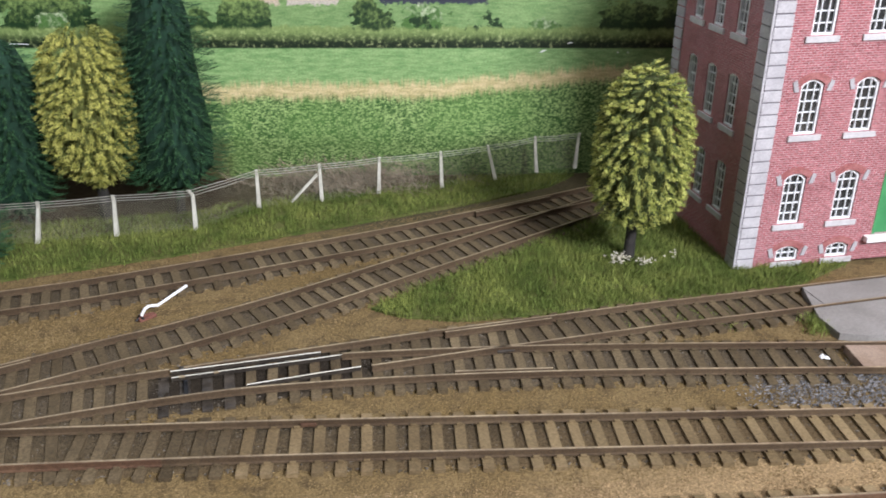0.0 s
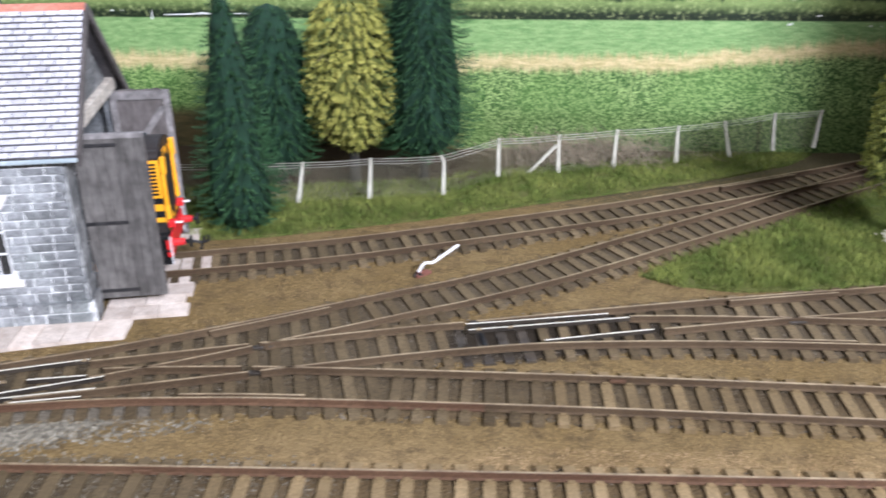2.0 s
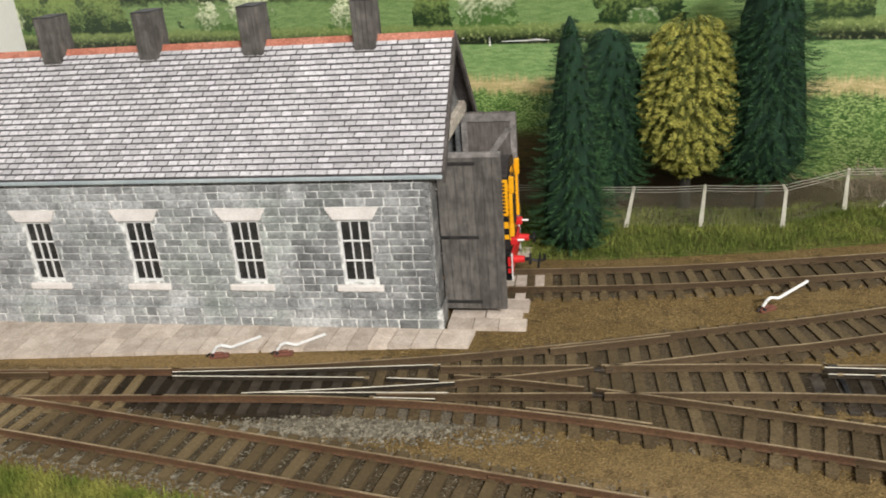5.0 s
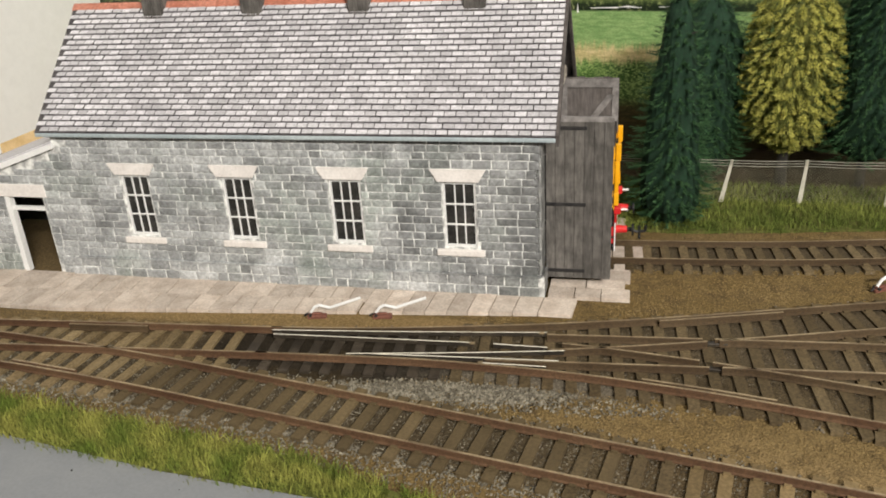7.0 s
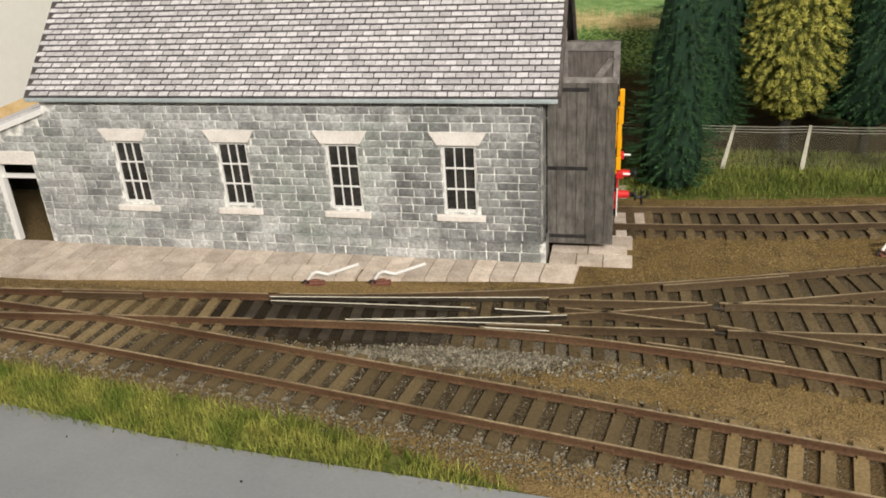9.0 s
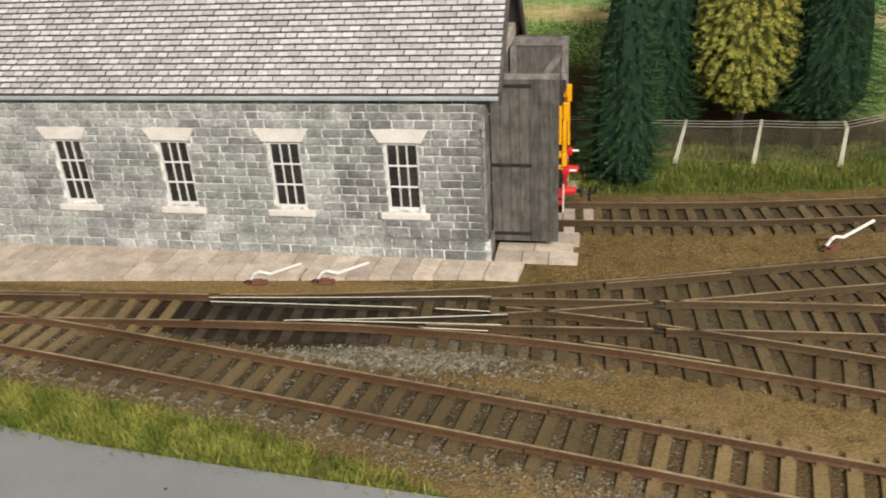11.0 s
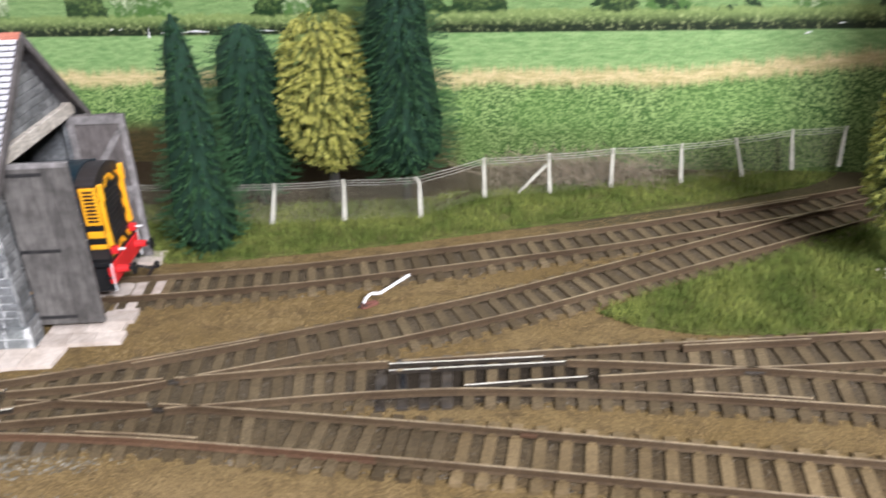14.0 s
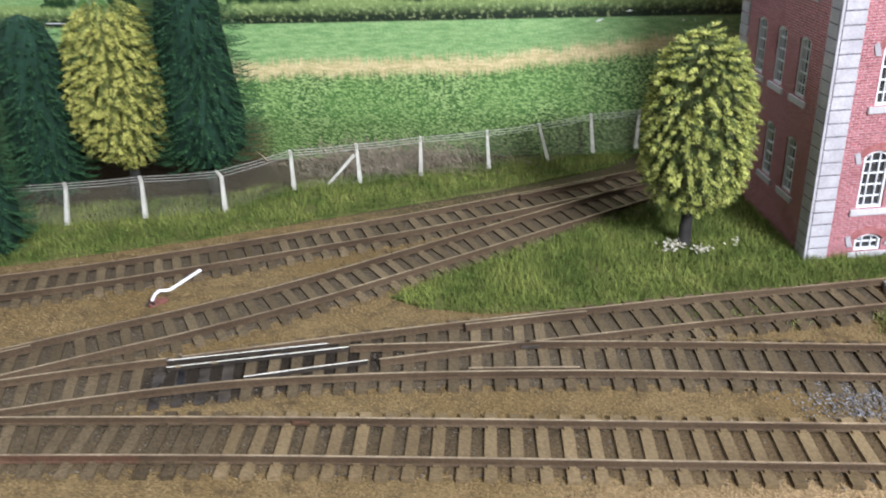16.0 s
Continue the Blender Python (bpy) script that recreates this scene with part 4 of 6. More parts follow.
def vent(u):
    bm = bmesh.new()
    box(bm, u - 4.0, u + 4.0, 35.6, 47.4, 101.0, 122.5)
    body = part("roof_vent", bm, M_wood_dark, SHED, "grey boarded roof vent")
    for k in range(4):
        a = u - 4.0 + k * 2.0
        part("board", boxes((a + 0.12, a + 1.88, 35.25, 35.65, 101.5 + 0.3 * (k % 2), 122.5), soft=0.1), M_wood, body)
    for k in range(5):
        a = 35.7 + k * 2.34
        for x0 in (u - 4.35, u + 3.95):
            part("board", boxes((x0, x0 + 0.4, a + 0.12, a + 2.2, 103.5 if 38 < a < 44 else 101.5, 122.5), soft=0.1), M_wood, body)
    part("cap", boxes((u - 4.2, u + 4.2, 35.4, 47.6, 122.4, 122.9), soft=0.15), M_iron, body)


for u in (-28.8, -75.0, -120.2, -164.1):
    vent(u)


def shed_window(c):
    win = part("window", boxes((c - 6.2, c + 6.2, 2.2, 2.6, 20.2, 46.6)), M_glass, SHED, "dark window behind white glazing bars")
    frame_bm = boxes((c - 6.2, c - 5.55, 1.2, 2.2, 20.1, 46.7), (c + 5.55, c + 6.2, 1.2, 2.2, 20.1, 46.7), (c - 5.3, c + 5.3, 1.2, 2.2, 20.1, 21.0), (c - 5.3, c + 5.3, 1.2, 2.2, 45.8, 46.7))
    part("frame", frame_bm, M_white, win, "white painted frame")
    for k in (-1.77, 1.77):
        part("glazing_bar", boxes((c + k - 0.2, c + k + 0.2, 1.5, 2.2, 21, 45.8)), M_white, win)
    for z in (29.3, 37.6):
        part("glazing_bar", boxes((c - 5.3, c + 5.3, 1.4, 2.2, z - 0.24, z + 0.24)), M_white, win)
    bm = bmesh.new()
    prism(bm, [(c - 7.8, 47.2), (c + 7.8, 47.2), (c + 10.6, 51.9), (c - 10.6, 51.9)], "y", -0.5, 2.0)
    part("window_lintel", bm, M_cream, SHED, "cream flared stone lintel")
    part("sill", boxes((c - 9.4, c + 9.4, -0.9, 2.4, 16.9, 19.5), soft=0.4), M_cream, SHED, "cream stone sill")


for c in WIN_U:
    shed_window(c)


def door_leaf(v, turn, face, z0, z1, wide, brace):
    """A boarded leaf folded open on its hinge, standing out from the gable along x."""
    leaf = part("door", boxes((0.5, wide, -0.5, 0.5, z0 + 0.2, z1)), M_wood_dark, SHED, "grey weathered plank door, open")
    leaf.matrix_basis = pose(0, v * MM, 0, 0, 0, turn)
    w = (wide - 0.5) / 7
    for k in range(7):
        a = 0.5 + k * w
        part("plank", boxes((a + 0.1, a + w - 0.1, face * 0.5 - 0.25, face * 0.5 + 0.25, z0, z1 + 0.2 * ((k * 7) % 3)), soft=0.1), M_wood, leaf)
    tall = z1 - z0
    if brace:
        for z in (z0 + 2.0, z0 + tall * 0.46, z1 - 4.0):
            part("rail", boxes((0.7, wide - 0.2, -face * 0.5 - 0.5, -face * 0.5 + 0.5, z, z + 3.6), soft=0.1), M_wood_rail, leaf)
        for z in (z0 + 5.6, z0 + tall * 0.46 + 3.6):
            bm = bmesh.new()
            prism(bm, [(2.0, z), (5.2, z), (wide - 1.5, z + 25), (wide - 4.7, z + 25)], "y", -face * 0.5 - 0.45, -face * 0.5 + 0.35)
            part("brace", bm, M_wood_rail, leaf)
        for a in (0.7, wide - 2.8):
            part("stile", boxes((a, a + 2.6, -face * 0.5 - 0.4, -face * 0.5 + 0.4, z0 + 0.4, z1), soft=0.1), M_wood_rail, leaf)
    else:
        part("rail", boxes((0.5, wide, -0.9, 0.9, z1 - 1.2, z1 + 0.6), soft=0.1), M_wood_rail, leaf)
        for z in (z0 + 2.4, z0 + tall * 0.47, z1 - 4.2):
            part("hinge_strap", boxes((0.0, 15.5, face * 0.75 - 0.2, face * 0.75 + 0.25, z, z + 1.4), soft=0.1), M_iron, leaf, "black iron hinge strap")


door_leaf(10.6, 0.0, -1, 4.6, 68.6, 25.2, False)
door_leaf(74.0, -1.5, 1, 2.0, 68.0, 25.2, True)

# lean-to at the far end, with an open doorway
LEAN = thing("lean_to", -205.5, 262, 0, 10.4, "small grey stone lean-to with an open doorway against the shed", "outbuilding")
bm = bmesh.new()
prism(bm, [(-275, 0), (-229.5, 0), (-229.5, 36), (-211, 36), (-211, 0), (-200.2, 0), (-200.2, 58.5), (-275, 34.1)], "y", 0.5, 3.0)
lean_wall = part("wall", bm, M_mortar, LEAN, "grey stone wall with pale mortar")
bm = bmesh.new()
prism(bm, [(-275, 3.0), (-272.5, 3.0), (-272.5, 57.5), (-200.2, 57.5), (-200.2, 60), (-275, 60)], "z", 0, 34)
part("wall", bm, M_stone_dark, LEAN)
bm = bmesh.new()
prism(bm, [(-278, 33.0), (-198, 60.2), (-198, 61.4), (-278, 34.2)], "y", 1.6, 60.5)
part("roof", bm, M_slate, LEAN, "flat grey felted roof")
bm = bmesh.new()
prism(bm, [(-278, 31.2), (-199, 58.0), (-199, 60.2), (-278, 33.4)], "y", -1.4, 1.6)
part("fascia", bm, M_white, LEAN, "white painted fascia board")
bm = bmesh.new()
prism(bm, [(-278, 33.4), (-198, 60.7), (-198, 66.5), (-278, 39.2)], "y", 60.5, 62)
part("upstand", bm, M_tan, LEAN, "tan card edge of the roof")
part("door_lintel", boxes((-232.5, -208.5, -0.3, 2.5, 36, 41.8), soft=0.3), M_cream, LEAN, "cream stone lintel")
fr = part("door_frame", boxes((-229.4, -227.2, 0.2, 3.0, 0.5, 36)), M_white, LEAN, "white door frame")
part("transom", boxes((-227.2, -211, 1.0, 2.6, 29.6, 31.2)), M_white, fr)

# paving along the front wall and round the doors
PAVE = thing("paving", -205.5, 262, 0, 10.4, "pinkish paving slabs laid along the shed wall", "paving")


def slab_piece(poly, r, parent):
    bm = bmesh.new()
    cx, cy = sum(p[0] for p in poly) / 4, sum(p[1] for p in poly) / 4
    near = [((p[0] - cx) * 0.985 + cx, (p[1] - cy) * 0.985 + cy) for p in poly]
    prism(bm, near, "z", -0.6, 1.0 + r.uniform(-0.15, 0.15))
    part("paving_slab", bm, M_slab, parent)


r = random.Random(8)
u = 13.5
while u > -262:
    w = r.uniform(7.2, 9.2) if u < 5 else 12.5
    edge0, edge1 = (-13.2 - 17.5 * min(1, max(0, (0 - q) / 190)) for q in (u, u - w))
    if -edge0 > 19:
        m0, m1 = edge0 * 0.5 + r.uniform(-0.4, 0.4), edge1 * 0.5
        slab_piece([(u, 0.6), (u, m0), (u - w, m1), (u - w, 0.6)], r, PAVE)
        slab_piece([(u - 2, m0 - 0.1), (u - 2, edge0), (u - w - 2, edge1), (u - w - 2, m1 - 0.1)], r, PAVE)
    else:
        slab_piece([(u, -0.4), (u - 1.2, edge0), (u - w - 1.2, edge1), (u - w, -0.4)], r, PAVE)
    u -= w + 0.25
DOOR_PAVE = thing("door_paving", -205.5, 262, 0, 10.4, "pale paving slabs at the shed doorway", "paving")
for u0, u1, v0, v1 in ((2, 12, 1, 8.6), (12.2, 22, 1, 8.6), (22.2, 33, 1, 8.6), (2, 16, 8.9, 16), (16.2, 31, 8.9, 16), (20, 33, 16.3, 25), (22, 32.5, 25.2, 31.5), (12, 25, 38, 50), (25.3, 38, 38, 50), (8, 30, 68, 80), (0, 12, 20, 31)):
    slab_piece([(u0, v0), (u1, v0), (u1, v1), (u0, v1)], r, DOOR_PAVE)

# ---- brick mill ----
M_keystone = surf("grey_arch_block", (0.34, 0.32, 0.325), (0.43, 0.41, 0.415), 7, 0.9, 0.7, 0.05, speck=0.14)
M_springer = surf("grey_dressed_stone", (0.46, 0.435, 0.43), (0.56, 0.535, 0.53), 7, 0.9, 0.7, 0.05, speck=0.14)
MILL = thing("brick_mill", 171.6, 333.3, 0, 4.4, "tall red brick mill with white arched windows and stone quoins", "mill building", lean=-1.5)
TALL, WIDE, BACK = 150.0, 150.0, 88.0


def arch(w, h, rise, n=8):
    """Outline of an upright opening with a curved head, from the foot's middle."""
    pts = [(-w / 2, 0), (w / 2, 0), (w / 2, h - rise)]
    rad = (w * w / 4 + rise * rise) / (2 * rise)
    a = math.asin(min(1.0, w / 2 / rad))
    for i in range(1, n):
        k = a - 2 * a * i / n
        pts.append((rad * math.sin(k), h - rad + rad * math.cos(k)))
    return pts + [(-w / 2, h - rise)]


def front_put(p, d):
    return Vector((p[0], d, p[1])) * MM


def side_put(p, d):
    return Vector((d, p[0], p[1])) * MM


FRONT_WIN = [(c, z, w, h, rise) for z, h in ((21.5, 24.2), (63.8, 24.2), (106.5, 24.2)) for c, w, rise in ((23.3, 10.6, 2.6), (49.6, 10.8, 2.6), (101, 10.8, 2.6), (127, 10.8, 2.6))]
FRONT_WIN += [(75.5, z, 10.8, 24.2, 2.6) for z in (63.8, 106.5)]
FRONT_WIN += [(c, 2.4, 11.2, 7.4, 2.2) for c in (25.7, 51.2, 102, 128)]
SIDE_WIN = [(c, z, 9.5, 24.2, 1.6) for z in (20.5, 61.5, 103.0) for c in (24.5, 45.5, 65.5)]


def move(loop, c, z):
    return [(x + c, y + z) for x, y in loop]


bm = bmesh.new()
door_hole = move([(-7, 0), (7, 0), (7, 34), (-7, 34)], 74.5, 12.5)
panel(bm, [(0, 0), (WIDE, 0), (WIDE, TALL), (0, TALL)], [move(arch(w, h, r_), c, z) for c, z, w, h, r_ in FRONT_WIN] + [door_hole], front_put, 2.2)
part("wall", bm, M_brick, MILL, "red brick front wall")
bm = bmesh.new()
panel(bm, [(0, 0), (BACK, 0), (BACK, TALL), (0, TALL)], [move(arch(w, h, r_), c, z) for c, z, w, h, r_ in SIDE_WIN], side_put, 2.2)
part("wall", bm, M_brick, MILL, "red brick side wall")
part("wall", boxes((2.4, WIDE, BACK - 2, BACK, 0, TALL)), M_brick, MILL)
part("wall", boxes((WIDE - 2, WIDE, 2.4, BACK - 2, 0, TALL)), M_brick, MILL)
part("roof", boxes((-1.5, WIDE + 1.5, -1.5, BACK + 1.5, TALL, TALL + 3)), M_roofbase, MILL)


def mill_window(c, z, w, h, rise, put, bars):
    """Dark pane, white frame ring, glazing bars, sill, brick arch and side blocks."""
    bm = bmesh.new()
    loop = move(arch(w, h, rise), c, z)
    bm.faces.new([bm.verts.new(put(p, 2.0)) for p in loop])
    win = part("window", bm, M_glass, MILL, "white arched window with small dark panes")
    bm = bmesh.new()
    small = move([(x * (w - 1.9) / w, 0.9 + y * (h - 1.8) / h) for x, y in arch(w, h, rise)], c, z)
    a, b = [bm.verts.new(put(p, 0.7)) for p in loop], [bm.verts.new(put(p, 0.7)) for p in small]
    d = [bm.verts.new(put(p, 2.0)) for p in small]
    n = len(loop)
    for i in range(n):
        j = (i + 1) % n
        bm.faces.new((a[i], a[j], b[j], b[i]))
        bm.faces.new((b[i], b[j], d[j], d[i]))
    part("frame", bm, M_white, win, "white painted frame")

    def bar(x0, x1, z0, z1):
        bm = bmesh.new()
        v = [bm.verts.new(put((x, zz), dd)) for x in (x0, x1) for dd in (1.2, 2.0) for zz in (z0, z1)]
        for q in ((0, 1, 3, 2), (4, 6, 7, 5), (0, 4, 5, 1), (2, 3, 7, 6), (0, 2, 6, 4), (1, 5, 7, 3)):
            bm.faces.new([v[i] for i in q])
        part("glazing_bar", bm, M_white, win)

    for k in (-1, 1):
        bar(c + k * w / 6 - 0.22, c + k * w / 6 + 0.22, z + 0.8, z + h - 1.0)
    for k in range(1, bars):
        zz = z + h * k / bars
        bar(c - w / 2 + 0.8, c + w / 2 - 0.8, zz - 0.22, zz + 0.22)
    return win


def mill_trim(c, z, w, h, rise, front):
    def solid(name, x0, x1, z0, z1, d0, d1, m, label=""):
        items = (x0, x1, d0, d1, z0, z1) if front else (d0, d1, x0, x1, z0, z1)
        part(name, boxes(items, soft=0.15), m, MILL, label)

    solid("sill", c - w / 2 - 2.4, c + w / 2 + 2.4, z - 2.8, z - 0.2, -0.9, 1.0, M_springer, "pale stone sill")
    if front:
        for s in (-1, 1):
            bm = bmesh.new()
            x0 = c + s * (w / 2 + 1.0)
            prism(bm, [(x0, z + h - 5), (x0 + s * 2.2, z + h - 5), (x0 + s * 3.4, z + h - 0.8), (x0 + s * 1.6, z + h)], "y", -0.5, 0.6)
            part("springer", bm, M_keystone, MILL, "pale stone block beside the arch")
        bm = bmesh.new()
        outer = arch(w + 6.0, h + 3.2, rise + 1.4)[2:]
        inner = arch(w + 0.6, h + 0.2, rise)[2:]
        vs = [[bm.verts.new(front_put((x + c, y + z), d)) for x, y in ring] for d in (-0.35, 0.3) for ring in (inner, outer)]
        for i in range(len(outer) - 1):
            bm.faces.new((vs[0][i], vs[0][i + 1], vs[1][i + 1], vs[1][i]))
            bm.faces.new((vs[1][i], vs[1][i + 1], vs[3][i + 1], vs[3][i]))
            bm.faces.new((vs[0][i], vs[2][i], vs[2][i + 1], vs[0][i + 1]))
        part("brick_arch", bm, M_arch, MILL, "dull red brick arch")


M_arch = surf("dull_red_arch", (0.26, 0.085, 0.08), (0.36, 0.15, 0.14), 5, 0.8, 0.7, 0.06)
for c, z, w, h, rise in FRONT_WIN:
    mill_window(c, z, w, h, rise, front_put, 5 if h > 10 else 2)
    mill_trim(c, z, w, h, rise, True)
for c, z, w, h, rise in SIDE_WIN:
    mill_window(c, z, w, h, rise, side_put, 5)
    mill_trim(c, z, w, h, rise, False)
door = part("door", boxes((68.5, 80.5, 1.2, 2.0, 12.7, 46)), M_green_door, MILL, "green painted door")
part("frame", boxes((67.5, 69, -0.2, 2.2, 12.7, 46.4), (80, 81.5, -0.2, 2.2, 12.7, 46.4), (69, 80, -0.2, 2.2, 44.6, 46.4)), M_green_door, door)
part("door_step", boxes((63.5, 85.5, -3.4, 1.0, 9.6, 12.4), soft=0.3), M_cream, MILL, "pale stone step")
bm = bmesh.new()
M_quoin_joint = surf("grey_quoin_joint", (0.15, 0.14, 0.15), (0.22, 0.205, 0.215), 8, 0.9, 0.8, 0.05)
prism(bm, [(-0.35, -0.35), (8.7, -0.35), (8.7, -0.05), (-0.05, -0.05), (-0.05, 7.4), (-0.35, 7.4)], "z", 0, TALL)
part("quoin_backing", bm, M_quoin_joint, MILL)


M_quoin = surf("pale_grey_quoin", (0.38, 0.36, 0.37), (0.48, 0.46, 0.465), 9, 0.9, 0.7, 0.05, speck=0.14)
part("corner_bead", boxes((-0.75, 0.25, -0.75, 0.25, 0, TALL), soft=0.15), M_quoin, MILL, "pale grey corner strip")
zq = 0.0
while zq < TALL - 1:
    hq = min(5.27, TALL - zq)
    z0, z1 = zq + 0.36, zq + hq - 0.32
    part("quoin", boxes((0.65, 8.9, -0.7, 0.5, z0, z1), soft=0.12), M_quoin, MILL)
    part("quoin", boxes((-0.7, 0.5, 0.65, 7.6, z0, z1), soft=0.12), M_quoin, MILL)
    part("quoin", boxes((-0.7, 0.9, BACK - 8, BACK + 0.6, z0, z1), soft=0.12), M_quoin, MILL)
    zq += hq

# ---- fence ----
FENCE = thing("wire_fence", 0, 0, 0, 0, "concrete post and wire mesh fence along the grass bank", "fence")
POSTS = [(-262, 373, 0, 8), (-226, 375, 0, 10), (-188, 377, 0, 12), (-152.2, 379.6, 0, 10), (-117.6, 386.4, 0, 3.5), (-80.8, 391.5, 0, 1), (-52.6, 419.0, 0, 0), (-19.9, 426.8, 0, -2), (11.0, 436.2, 0, 1), (46.9, 444.6, 0, -3), (79.2, 454.6, 0, -15), (103.5, 457, 4, -6), (127, 460, 5, 2)]


def post(x, y, z, lean):
    bm = bmesh.new()
    turn = math.radians(lean)
    s = math.sin(turn)
    side = -1.7 if -90 < x < -70 else 0.0
    for a, b, k in ((0, 18.5, 0.0), (18.5, 22.0, 1.6)):
        r0, r1 = 1.05 - 0.02 * a, 1.05 - 0.02 * b
        lo = [bm.verts.new(((x + s * a + dx * r0) * MM, (y + dy * r0) * MM, (z + a) * MM)) for dx, dy in ((-1, -1), (1, -1), (1, 1), (-1, 1))]
        hi = [bm.verts.new(((x + s * b + side * (k > 0) + dx * r1) * MM, (y - k + dy * r1) * MM, (z + b) * MM)) for dx, dy in ((-1, -1), (1, -1), (1, 1), (-1, 1))]
        for i in range(4):
            bm.faces.new((lo[i], lo[(i + 1) % 4], hi[(i + 1) % 4], hi[i]))
        bm.faces.new(hi), bm.faces.new(lo[::-1])
    part("post", bm, M_post, FENCE)
    return Vector((x + s * 18.5, y, z + 18.5)), Vector((x + s * 22 + side, y - 1.6, z + 21.6)), Vector((x, y, z))


ends = [post(*p) for p in POSTS]
bm = bmesh.new()
prism(bm, [(-37.0, 0.5), (-35.2, 0.5), (-21.6, 15.4), (-22.4, 16.6)], "y", 424.5, 426)
part("brace", bm, M_post, FENCE)
for (m0, t0, b0), (m1, t1, b1) in zip(ends, ends[1:]):
    for f in (0.0, 0.5, 1.0):
        p, q = m0.lerp(t0, f), m1.lerp(t1, f)
        mid = (p + q) / 2 - Vector((0, 0, 0.35))
        part("wire", rods(([p, mid, q], 0.17), sides=4), M_wire, FENCE)
    # diamond netting between the posts
    bm = bmesh.new()
    span = (m1 - m0).length
    n = int(span / 1.5)
    hgt = 17.5
    for k in range(-int(hgt / 1.5), n + 1):
        for s in (-1, 1):
            a0, a1 = k * 1.5, k * 1.5 + hgt
            if s < 0:
                a0, a1 = a1, a0
            z0, z1 = 0.4, hgt + 0.4
            c0, c1 = max(0, min(span, a0)), max(0, min(span, a1))
            if abs(a1 - a0) < 1e-6 or abs(c1 - c0) < 0.6:
                continue
            h0, h1 = z0 + (z1 - z0) * (c0 - a0) / (a1 - a0), z0 + (z1 - z0) * (c1 - a0) / (a1 - a0)
            p, q = b0.lerp(b1, c0 / span) + Vector((0, 0, h0)), b0.lerp(b1, c1 / span) + Vector((0, 0, h1))
            rod(bm, p, q, 0.05, sides=3)
    part("netting", bm, M_net, FENCE, "grey diamond wire netting")


# ---- trees ----
def lathe(bm, profile, sides, rough, seed, cx=0, cy=0):
    rings = []
    for z, r in profile:
        ring = []
        for k in range(sides):
            a = 2 * math.pi * k / sides
            f = 1 + rough * noise.noise((2 * math.cos(a) + seed, 2 * math.sin(a), z / 7))
            ring.append(bm.verts.new(((cx + r * f * math.cos(a)) * MM, (cy + r * f * math.sin(a)) * MM, z * MM)))
        rings.append(ring)
    for r0, r1 in zip(rings, rings[1:]):
        for k in range(sides):
            bm.faces.new((r0[k], r0[(k + 1) % sides], r1[(k + 1) % sides], r1[k]))
    bm.faces.new(rings[0][::-1]), bm.faces.new(rings[-1])


def radius_at(profile, z):
    zs, rs = zip(*profile)
    return np.interp(z, zs, rs)


def trunk(tree, top, r0, r1, seed):
    bm = bmesh.new()
    lathe(bm, [(-0.5, r0 * 1.3), (2, r0), (top * 0.4, (r0 + r1) / 2), (top, r1)], 9, 0.25, seed)
    rr = random.Random(seed)
    for k in range(7):
        a, z = rr.random() * 6.28, top * rr.uniform(0.3, 0.9)
        rod(bm, (0, 0, z), (9 * math.cos(a), 9 * math.sin(a), z + 3), 0.6, 0.2, 5)
    part("trunk", bm, M_bark, tree, "dark grey trunk", True)


def boughs(g, profile, rise, gap, rough):
    """Whorls of boughs up a crown: angle, height and radius of each."""
    out = []
    z, top = profile[0][0] + 0.5, profile[-1][0]
    while z < top:
        r = radius_at(profile, z)
        n = max(5, int(2 * math.pi * r / gap))
        start = g.random() * 6.28
        for k in range(n):
            out.append((start + 6.283 * (k + 0.3 * g.standard_normal()) / n, z + 0.3 * rise * g.standard_normal(), r * (0.96 + rough * g.standard_normal())))
        z += rise
    return [np.array(q) for q in zip(*out)]


